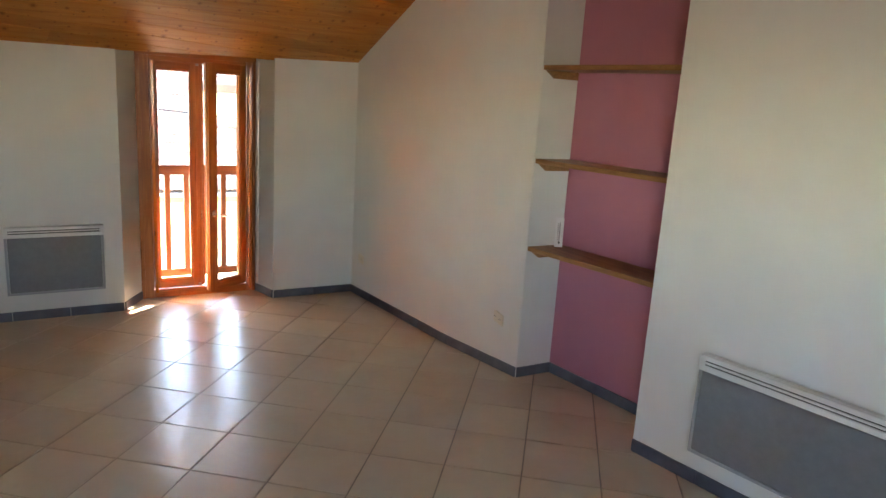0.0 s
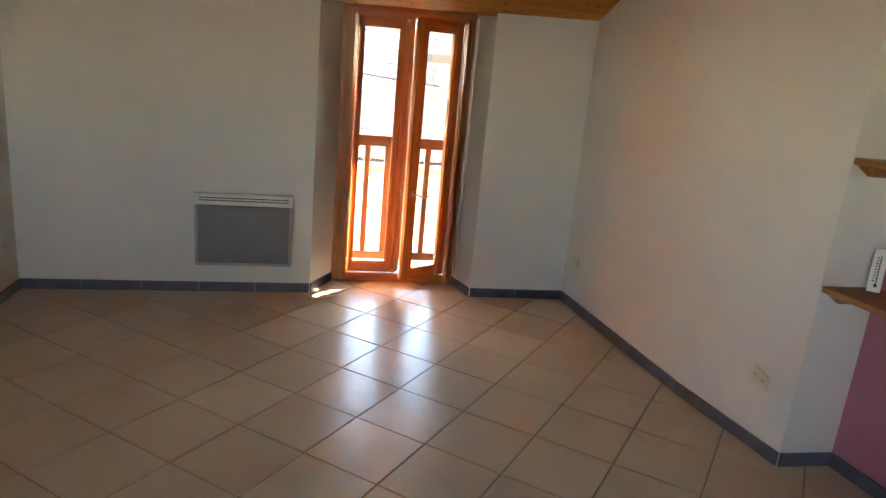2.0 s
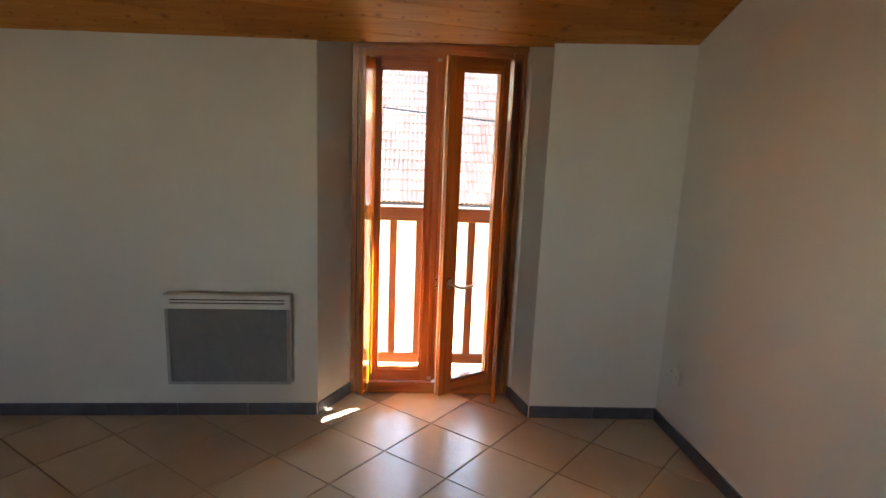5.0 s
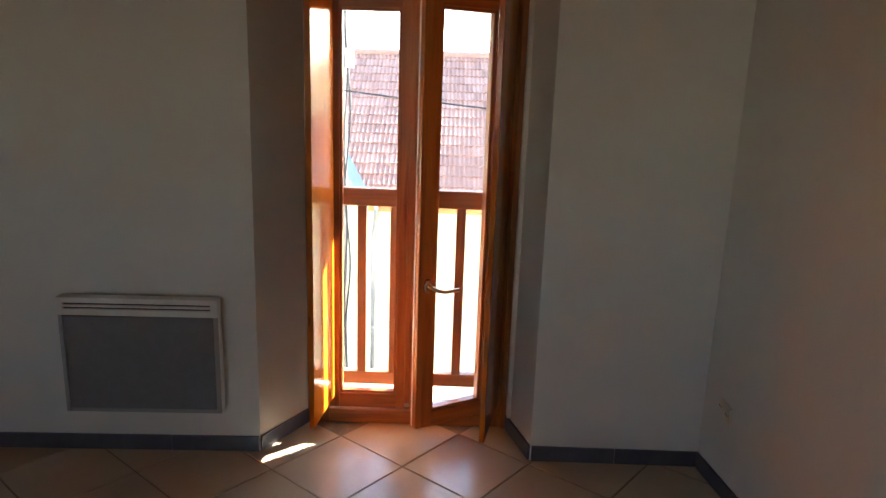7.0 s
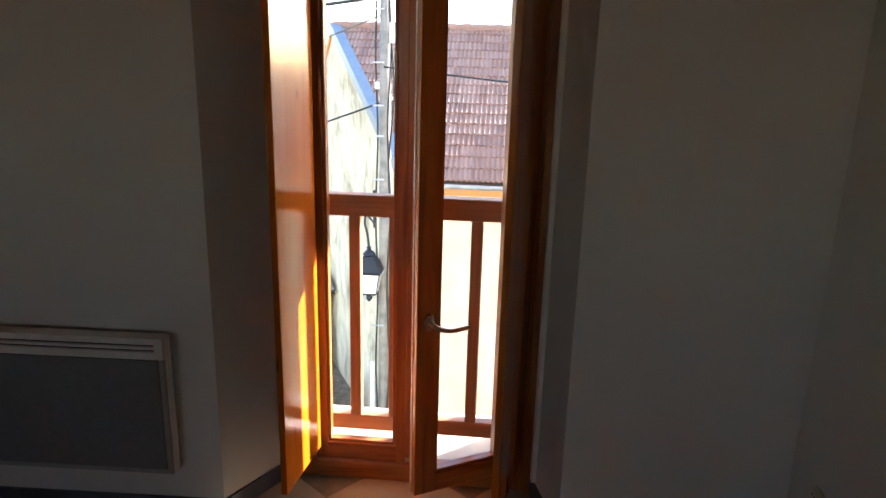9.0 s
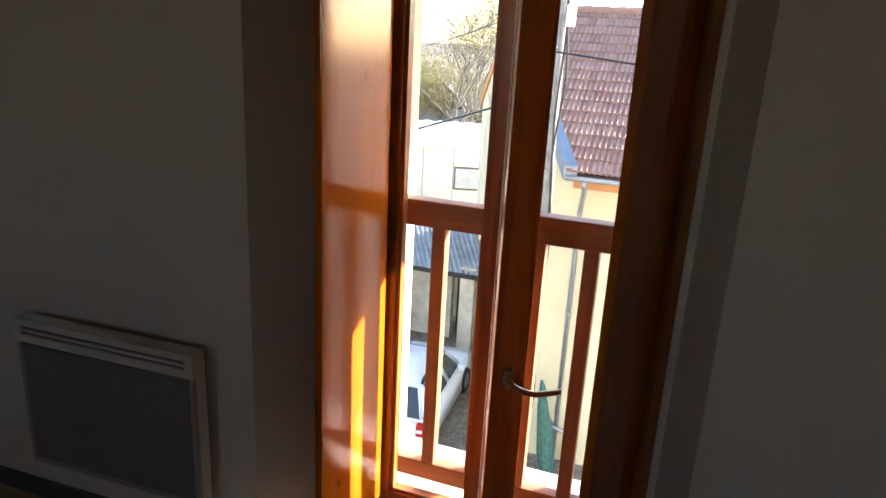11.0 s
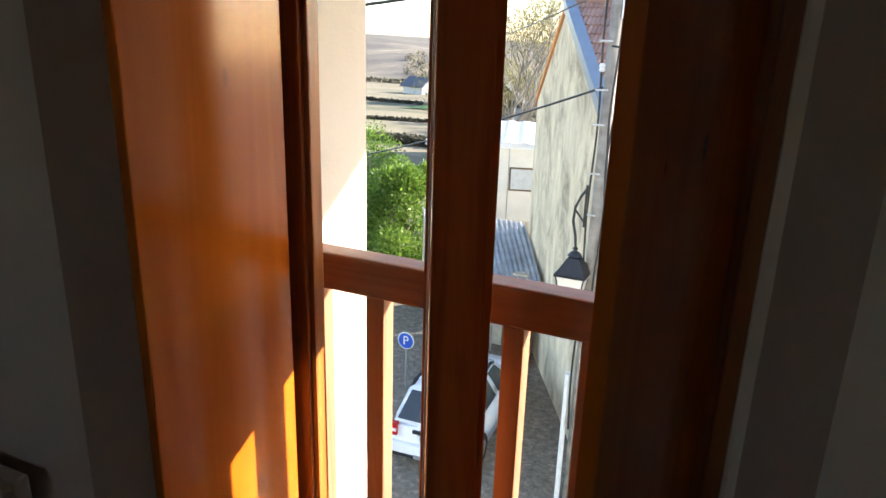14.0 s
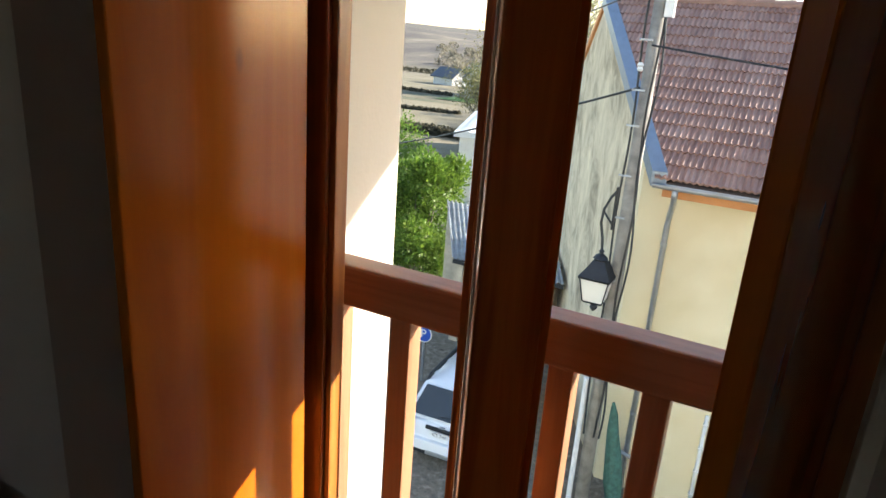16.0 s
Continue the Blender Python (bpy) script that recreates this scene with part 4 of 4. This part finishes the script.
pane_on(base[0], base[1], topr[1], topr[0], 0.12, 0.012, "rear_window", DARK_GLASS, "dark tailgate window")
pane_on(base[2], base[3], topr[3], topr[2], 0.12, 0.012, "windscreen", DARK_GLASS, "dark windscreen")
for sx in (1, -1):
    bl, br = Vector((sx * 0.84, 0.10, 1.0)), Vector((sx * 0.82, 3.10, 1.0))
    tl, tr = Vector((sx * 0.64, 0.46, 1.60)), Vector((sx * 0.62, 2.32, 1.62))
    for u0, u1 in ((0.08, 0.27), (0.31, 0.60), (0.64, 0.93)):
        q = [bl.lerp(br, u0), bl.lerp(br, u1), tl.lerp(tr, u1), tl.lerp(tr, u0)]
        if sx < 0:
            q = [q[1], q[0], q[3], q[2]]
        pane_on(*q, 0.14, 0.012, "side_window", DARK_GLASS, "dark side window")
    part("roof_bar", tube(bmesh.new(), [(sx * 0.61, 0.60, 1.60), (sx * 0.61, 0.70, 1.665), (sx * 0.60, 2.05, 1.685), (sx * 0.60, 2.2, 1.62)], 0.036, 8), BLACK, car, "black roof bar")
    bm = block(sx * 0.70, sx * 0.86, -0.012, 0.12, 0.70, 0.98, 0.02)
    lamp = part("tail_lamp", bm, RED_LENS, car, "red tail lamp")
    part("reverse_lens", block(sx * 0.72, sx * 0.84, -0.02, 0.0, 0.79, 0.86, 0.004), WHITE_PVC, lamp)
    part("mirror", block(sx * 0.86, sx * 1.02, 2.55, 2.70, 1.00, 1.16, 0.03), CAR_WHITE, car)
    for yy in (0.78, 3.42):
        bm = lathe(bmesh.new(), [(0.20, -0.10), (0.31, -0.11), (0.34, -0.07), (0.34, 0.07), (0.31, 0.11), (0.20, 0.10)], sides=28)
        bmesh.ops.rotate(bm, matrix=Matrix.Rotation(radians(90), 3, "Y"), verts=bm.verts)
        bmesh.ops.translate(bm, vec=(sx * 0.80, yy, 0.34), verts=bm.verts)
        wheel = part("wheel", bm, BLACK, car, "black rubber tyre")
        bm = lathe(bmesh.new(), [(0.05, 0.115), (0.20, 0.105), (0.205, 0.06), (0.05, 0.06)], sides=20)
        bmesh.ops.rotate(bm, matrix=Matrix.Rotation(radians(90 * sx), 3, "Y"), verts=bm.verts)
        bmesh.ops.translate(bm, vec=(sx * 0.80, yy, 0.34), verts=bm.verts)
        part("rim", bm, RIM, wheel, "grey alloy rim")
part("bumper", block(-0.82, 0.82, -0.07, 0.10, 0.36, 0.60, 0.04), CAR_WHITE, car)
part("lower_bumper", block(-0.78, 0.78, -0.05, 0.12, 0.27, 0.37, 0.03), BLACK, car, "black lower bumper")
part("tailgate_trim", block(-0.36, 0.36, -0.005, 0.05, 0.83, 0.90, 0.01), BLACK, car, "black strip on the tailgate")
part("badge", block(-0.06, 0.06, -0.012, 0.04, 0.92, 0.955, 0.008), STEEL, car)
plate = part("number_plate", block(-0.26, 0.26, -0.012, 0.045, 0.70, 0.81, 0.004), WHITE_PVC, car, "white number plate with dark characters")
me = text_mesh("CT 741", 0.10)
me.materials.append(BLACK)
ob = new("characters", me)
ob.matrix_world = pose(-0.04, -0.014, 0.755, 90, 0, 0)
ob.parent = plate
part("sticker", hull8(bmesh.new(), [(0.28, 0.20, 1.13), (0.46, 0.20, 1.13), (0.46, 0.27, 1.25), (0.28, 0.27, 1.25)], [(0.28, 0.180, 1.13), (0.46, 0.180, 1.13), (0.46, 0.252, 1.25), (0.28, 0.252, 1.25)]), plain("yellow_green_sticker", (0.45, 0.50, 0.10), 0.5), car, "yellow-green sticker on the rear window")
part("skid_plate", block(-0.30, 0.30, -0.078, 0.0, 0.30, 0.40, 0.015), STEEL, car, "grey metal skid plate")
part("wiper", tube(bmesh.new(), [(-0.1, 0.12, 1.10), (0.3, 0.15, 1.14)], 0.012, 6), BLACK, car)


# --- plants
def leaf_cloud(name, centres, count, size, rng, aspect=0.5):
    """Leaves scattered through a set of lumps (centre, radius, flatten), as one mesh."""
    vs, fs = [], []
    for k in range(count):
        c, r, fl = centres[rng.randrange(len(centres))]
        d = Vector((rng.gauss(0, 1), rng.gauss(0, 1), rng.gauss(0, 1))).normalized()
        p = Vector(c) + Vector((d.x, d.y, d.z * fl)) * r * (rng.random() ** 0.35)
        out = (d + Vector((rng.uniform(-0.7, 0.7), rng.uniform(-0.7, 0.7), rng.uniform(-0.2, 0.9)))).normalized()
        s = size * rng.uniform(0.6, 1.3)
        side = out.cross(Vector((rng.uniform(-1, 1), rng.uniform(-1, 1), rng.uniform(-1, 1)))).normalized() * s * aspect * 0.5
        b0 = len(vs)
        vs += [p, p + out * s * 0.5 + side, p + out * s, p + out * s * 0.5 - side]
        fs.append((b0, b0 + 1, b0 + 2, b0 + 3))
    me = bpy.data.meshes.new(name)
    me.from_pydata([tuple(v_) for v_ in vs], [], fs)
    return me


def leaf_mat(name, a, b, rough=0.5):
    m = Mat(name, rough)
    m.colour(m.ramp(m.island(), [(0.0, a), (1.0, b)]))
    col = m.b.inputs["Base Color"].links[0].from_socket
    thin = m.n.new("ShaderNodeBsdfTranslucent")
    both = m.n.new("ShaderNodeMixShader")
    both.inputs[0].default_value = 0.45
    m.l.new(col, thin.inputs["Color"])
    m.l.new(m.b.outputs[0], both.inputs[1])
    m.l.new(thin.outputs[0], both.inputs[2])
    m.l.new(both.outputs[0], m.n["Material Output"].inputs["Surface"])
    return m.m


LAUREL = leaf_mat("laurel_leaf", (0.06, 0.13, 0.015), (0.20, 0.30, 0.045))
TWIG_LEAF = leaf_mat("sparse_yellow_leaf", (0.16, 0.15, 0.05), (0.28, 0.26, 0.09), 0.7)
# both distant leaf colours are lightened to carry the haze
WOODS = leaf_mat("hazed_brown_woodland", (0.17, 0.15, 0.11), (0.27, 0.24, 0.18), 0.9)
EVERGREEN = leaf_mat("hazed_evergreen", (0.07, 0.09, 0.065), (0.12, 0.15, 0.10), 0.8)
BARK = plain("grey_bark", (0.19, 0.17, 0.14), 0.95, 0, 0.3, 6, 0.5)


def bush(x, y, w, h, count, label):
    rng_ = random.Random(int(abs(x) * 10))
    root = thing("laurel_bush", label, "bush")
    trunk = bmesh.new()
    for k in range(5):
        a_ = k * 1.25
        tube(trunk, [(x + 0.15 * math.cos(a_), y + 0.15 * math.sin(a_), GROUND_Z), (x + 0.7 * math.cos(a_), y + 0.7 * math.sin(a_), GROUND_Z + h * 0.7)], 0.05, 6, 0.02)
    part("stems", trunk, BARK, root, "woody stems")
    lumps = []
    for k in range(90):
        z = rng_.uniform(0.05, 0.90)
        r = w * (0.50 - 0.30 * max(0.0, z - 0.40) - 0.12 * max(0.0, 0.25 - z)) * rng_.uniform(0.35, 1.0)
        a_ = rng_.uniform(0, math.tau)
        lumps.append(((x + r * 0.85 * math.cos(a_), y + r * 0.85 * math.sin(a_), GROUND_Z + z * h), rng_.uniform(0.35, 0.62), rng_.uniform(0.8, 1.2)))
    me = leaf_cloud("foliage", lumps, count, 0.14, rng_)
    me.materials.append(LAUREL)
    ob_ = new("foliage", me)
    ob_.parent = root
    ob_["label"] = "glossy green leaves"
    return root


bush(-10.8, 19.4, 4.0, 4.6, 26000, "tall bright green laurel bush behind the parked car")
bush(-14.4, 24.0, 2.6, 5.2, 6000, "dark green laurel bush further back in the yard")


def bare_tree(x, y, h, rng_, label):
    root = thing("tree", label, "tree")
    bm_ = bmesh.new()
    tips = []
    base_z = land(x, y)

    def grow(p, d, length, r, depth):
        pts = [p]
        q = p.copy()
        dd = d.copy()
        for _ in range(3):
            dd = (dd + Vector((rng_.uniform(-0.16, 0.16), rng_.uniform(-0.16, 0.16), rng_.uniform(-0.02, 0.12)))).normalized()
            q = q + dd * length / 3
            pts.append(q.copy())
        tube(bm_, pts, r, 6 if depth < 2 else 4, r * 0.62)
        if depth >= 4:
            tips.append(q)
            return
        for _ in range(4 if depth < 3 else 3):
            side = Vector((rng_.uniform(-1, 1), rng_.uniform(-1, 1), rng_.uniform(-0.1, 0.6))).normalized()
            start = pts[rng_.choice((2, 3, 3))]
            grow(start, (dd * 0.75 + side * 0.75).normalized(), length * rng_.uniform(0.55, 0.8), r * 0.55, depth + 1)

    for k in range(3):
        grow(Vector((x + rng_.uniform(-0.5, 0.5), y + rng_.uniform(-0.5, 0.5), base_z)), Vector((rng_.uniform(-0.25, 0.25), rng_.uniform(-0.25, 0.25), 1)).normalized(), h * 0.42, 0.115, 0)
    part("trunk", bm_, BARK, root, "bare grey branches")
    me = leaf_cloud("crown", [(tuple(t_), 0.75, 1.0) for t_ in tips], 7000, 0.13, rng_)
    me.materials.append(TWIG_LEAF)
    ob_ = new("crown", me)
    ob_.parent = root
    ob_["label"] = "few yellowish leaves"
    return root


bare_tree(-13.2, 38.0, 11.5, random.Random(3), "tall bare tree with many fine twigs behind the cabin")
bare_tree(-16.5, 47.0, 7.5, random.Random(8), "smaller bare tree with yellowish twigs")
bare_tree(-19.5, 44.0, 6.0, random.Random(11), "small bare tree beside the field")

rng2 = random.Random(21)
for nm, mat, n_, y0, y1, label in (("woodland", WOODS, 90, 60, 130, "brown leafless woodland along the fields"), ("evergreen_woods", EVERGREEN, 46, 95, 175, "dark evergreen trees in the valley")):
    lumps = []
    for k in range(n_):
        y_ = rng2.uniform(y0, y1)
        x_ = y_ * (rng2.uniform(-0.42, -0.22) if nm == "woodland" else rng2.uniform(-0.475, -0.30))
        for _ in range(3):
            r_ = rng2.uniform(0.9, 1.9)
            lumps.append(((x_ + rng2.uniform(-2, 2), y_, land(x_, y_) + rng2.uniform(0.6, 3.4)), r_, 1.3))
    me = leaf_cloud(nm, lumps, 14000, 0.5, rng2, 0.8)
    me.materials.append(mat)
    tagged(new(nm, me), label, "woods", kind="stuff")
lumps = []
for k in range(46):
    y_ = rng2.uniform(210, 330)
    x_ = y_ * rng2.uniform(-0.53, -0.38)
    lumps.append(((x_, y_, land(x_, y_) + 1.0), rng2.uniform(1.5, 4.0), 0.7))
me = leaf_cloud("hill_scrub", lumps, 5000, 1.1, rng2, 0.8)
me.materials.append(WOODS)
tagged(new("hill_scrub", me), "brown scrub scattered over the distant hill", "scrub", kind="stuff")


# --- hedges between the fields
HEDGE = leaf_mat("dark_hedge_leaf", (0.06, 0.058, 0.038), (0.115, 0.10, 0.065), 0.8)
rng4 = random.Random(33)
for y_, a0, a1, hh, n_ in ((51, -0.75, -0.40, 0.9, 6000), (72, -0.72, -0.50, 0.35, 2500), (104, -0.75, -0.50, 0.5, 2500), (186, -0.78, -0.40, 1.5, 4000)):
    lumps = []
    for k in range(220):
        x_ = y_ * (a0 + (a1 - a0) * (k + rng4.random()) / 220)
        yy = y_ + 1.6 * math.sin(x_ * 0.15) + rng4.uniform(-0.3, 0.3)
        lumps.append(((x_, yy, land(x_, yy) + hh * 0.35), hh * rng4.uniform(0.35, 0.75), 0.9))
    me = leaf_cloud("hedge", lumps, n_, 0.16 + y_ * 0.0018, rng4, 0.8)
    me.materials.append(HEDGE)
    tagged(new("hedge", me), "dark leafless hedge between brown fields", "hedge", kind="stuff")


# --- distant houses
SLATE = plain("dark_slate_roof", (0.06, 0.07, 0.09), 0.6, 0, 0.2)
FAR_WALL = plain("pale_far_render", (0.55, 0.53, 0.50), 0.9)


def far_house(x, y, w, d_, h, roof_h, turn, label):
    z = land(x, y) - 0.3
    root = thing("distant_house", label, "house", "distant houses", m=pose(x, y, z, 0, 0, turn))
    part("wall", block(-w / 2, w / 2, 0, d_, 0, h), FAR_WALL, root)
    bm_ = prism([(-w / 2 - 0.5, h - 0.2), (0, h + roof_h), (w / 2 + 0.5, h - 0.2), (w / 2 + 0.5, h), (0, h + roof_h + 0.25), (-w / 2 - 0.5, h)], -0.6, d_ + 0.6, "y")
    part("roof", bm_, SLATE, root, "dark slate roof")
    part("gable", prism([(-w / 2, h - 0.02), (w / 2, h - 0.02), (0, h + roof_h)], 0.02, 0.25, "y"), FAR_WALL, root)
    for kx in (-0.28, 0.12):
        for kz in (0.12, 0.56):
            f_ = part("window", block(w * kx, w * kx + w * 0.16, -0.06, 0, h * kz, h * kz + h * 0.28), WHITE_PVC, root)
            part("pane", block(w * kx + 0.1, w * kx + w * 0.16 - 0.1, -0.09, -0.05, h * kz + 0.1, h * kz + h * 0.28 - 0.1), DARK_GLASS, f_)
    return root


far_house(-46.3, 104, 7.5, 8, 3.6, 3.6, 22, "white house with a steep dark roof in the valley")
far_house(-66.8, 135, 4.6, 6, 2.0, 1.7, 70, "small white house with a dark roof in the valley")
grey_house = thing("grey_annex", "plain blue-grey house wall behind the cabin", "house", m=pose(-19.6, 45.5, -7.5, 0, 0, 20))
part("wall", block(0, 4.2, 0, 6, 0, 4.2), plain("blue_grey_wall", (0.26, 0.30, 0.35), 0.9), grey_house)
part("roof", prism([(-0.3, 4.1), (2.1, 6.2), (4.5, 4.1), (4.5, 4.3), (2.1, 6.45), (-0.3, 4.3)], -0.3, 6.3, "y"), SLATE, grey_house)
LAWN = plain("green_lawn", (0.08, 0.16, 0.03), 0.95, 0, 0.25, 0.3, 0.3)
lm = bpy.data.meshes.new("lawn")
pts_ = [(-50, 92), (-36, 92), (-37, 101), (-50, 101)]
lm.from_pydata([(x_, y_, land(x_, y_) + 0.12) for x_, y_ in pts_], [], [(0, 1, 2, 3)])
lm.materials.append(LAWN)
tagged(new("lawn", lm), "bright green lawn before the white house", "lawn", kind="structure")

# --- clay tiles of the neighbour's roof
TW, TL = 0.205, 0.348


def roof_tile_geo():
    """A wavy tile with a thick lower lip, in the roof's own plane: x across, y up the slope."""
    n_ = 12

    def roll(u):
        return 0.036 * (0.5 + 0.5 * math.cos(u * 2 * math.tau)) ** 1.1

    vs, fs = [], []
    for yy, lift in ((0.0, 0.030), (TL * 1.06, 0.0)):
        for k in range(n_ + 1):
            u = k / n_
            vs.append((u * TW, yy, lift + roll(u)))
    for k in range(n_):
        fs.append((k, k + 1, n_ + 2 + k, n_ + 1 + k))
    b0 = len(vs)
    for k in range(n_ + 1):
        u = k / n_
        vs.append((u * TW, 0.004, -0.010 + roll(u)))
    for k in range(n_):
        fs.append((b0 + k, b0 + k + 1, k + 1, k))
    return vs, fs


tv_, tf_ = roof_tile_geo()
tm_ = bpy.data.meshes.new("roof_tile")
tm_.from_pydata(tv_, [], tf_)
tm_.materials.append(ROOF_RED)
for p in tm_.polygons:
    p.use_smooth = False
tiles_root = new("roof_tiling")
tiles_root.parent = house
rng3 = random.Random(5)
near, rest_v, rest_f = 0, [], []
nrow = int(length / TL) + 1
for r in range(nrow):
    s0 = r * TL - 0.03
    y_ = EY + s0 * math.cos(slope)
    z_ = EZ + s0 * math.sin(slope)
    x_ = math.ceil((gx(y_) - 0.06) / TW) * TW
    cut = x_ - (gx(y_) - 0.06)
    if cut > 0.03:
        m_ = pose(x_ - cut, y_, z_ - 0.01, math.degrees(slope), 0, 0) @ Matrix.Diagonal((cut / TW, 1, 1, 1))
        b0 = len(rest_v)
        rest_v += [tuple(m_ @ Vector(q)) for q in tv_]
        rest_f += [tuple(b0 + i_ for i_ in f_) for f_ in tf_]
    while x_ < HX:
        m_ = pose(x_, y_, z_ - 0.01, math.degrees(slope) + rng3.uniform(-0.2, 0.2), rng3.uniform(-0.2, 0.2), 0)
        if x_ < 0.25 and near < 300:
            t = new("roof_tile", tm_)
            t.parent = tiles_root
            t.matrix_basis = m_
            near += 1
        else:
            b0 = len(rest_v)
            rest_v += [tuple(m_ @ Vector(q)) for q in tv_]
            rest_f += [tuple(b0 + i_ for i_ in f_) for f_ in tf_]
        x_ += TW
rm_ = bpy.data.meshes.new("roof_tiling_rest")
rm_.from_pydata(rest_v, [], rest_f)
RR = Mat("red_clay_roof_tile_rest", 0.58)
rc = RR.ramp(RR.island(), [(0.0, (0.29, 0.155, 0.115)), (0.5, (0.35, 0.195, 0.145)), (1.0, (0.40, 0.24, 0.185))])
rc = RR.mix(0.6, rc, RR.ramp(RR.noise(RR.coords(), 5, 5), [(0.35, (0.74, 0.70, 0.68)), (0.65, (1, 1, 1))]), "MULTIPLY")
RR.colour(rc)
rm_.materials.append(RR.m)
ob = new("roof_tiling_rest", rm_)
ob.parent = house
ob["kind"] = "stuff"
ob["label"] = "further rows of red clay tiles"
bm = bmesh.new()
x_ = gx(RY)
while x_ < HX:
    tube(bm, [(x_, RY, RZ + 0.01), (x_ + 0.4, RY, RZ + 0.025)], 0.10, 10, 0.115)
    x_ += 0.38
part("ridge_tiles", bm, ROOF_RED, house, "half-round clay ridge tiles")

# --- floor lattice
TILE_U, TILE_V = Vector((0.2923, -0.2382)), Vector((0.2382, 0.2923))
TILE_O = Vector((-0.6638, -2.0266))
TM = Mat("beige_floor_tile", 0.26)
tv = TM.coords(spread=True)
n1 = TM.noise(tv, 2.2, 5, 0.6)
tc = TM.ramp(n1, [(0.25, (0.50, 0.405, 0.295)), (0.75, (0.575, 0.48, 0.365))])
tc = TM.mix(0.5, tc, TM.ramp(TM.random(), [(0.0, (0.88, 0.86, 0.84)), (1.0, (1, 1, 1))]), "MULTIPLY")
TM.colour(tc)
TM.bump(TM.noise(tv, 16, 3), 0.42, 0.005).bump(TM.noise(tv, 80, 2), 0.12, 0.001)
ul, vl = TILE_U.length, TILE_V.length
eu, ev = TILE_U / ul, TILE_V / vl
GAP = 0.003


def tile_corner(su, sv, trim, z):
    q = eu * su * (ul / 2 - GAP - trim) + ev * sv * (vl / 2 - GAP - trim)
    return (q.x, q.y, z)


bm = bmesh.new()
rings = [[bm.verts.new(tile_corner(su, sv, trim, z)) for su, sv in ((-1, -1), (1, -1), (1, 1), (-1, 1))] for trim, z in ((0.0, -0.008), (0.0, -0.002), (0.0022, 0.0))]
for r0, r1 in zip(rings, rings[1:]):
    for k in range(4):
        bm.faces.new((r0[k], r0[(k + 1) % 4], r1[(k + 1) % 4], r1[k]))
bm.faces.new(rings[-1])
tile_mesh = mesh_of("floor_tile", bm, TM.m)
for i in range(-24, 25):
    for j in range(-24, 25):
        q = TILE_O + TILE_U * (i + 0.5) + TILE_V * (j + 0.5)
        if LEFT - 0.2 < q.x < 2.35 and BACK - 0.15 < q.y < 0.15 + (0.13 if -0.6 < q.x < 0.45 else 0):
            t = new("floor_tile", tile_mesh)
            t.matrix_basis = pose(q.x, q.y, random.uniform(-0.0006, 0.0006), random.uniform(-0.08, 0.08), random.uniform(-0.08, 0.08), 0)
            t.parent = floor
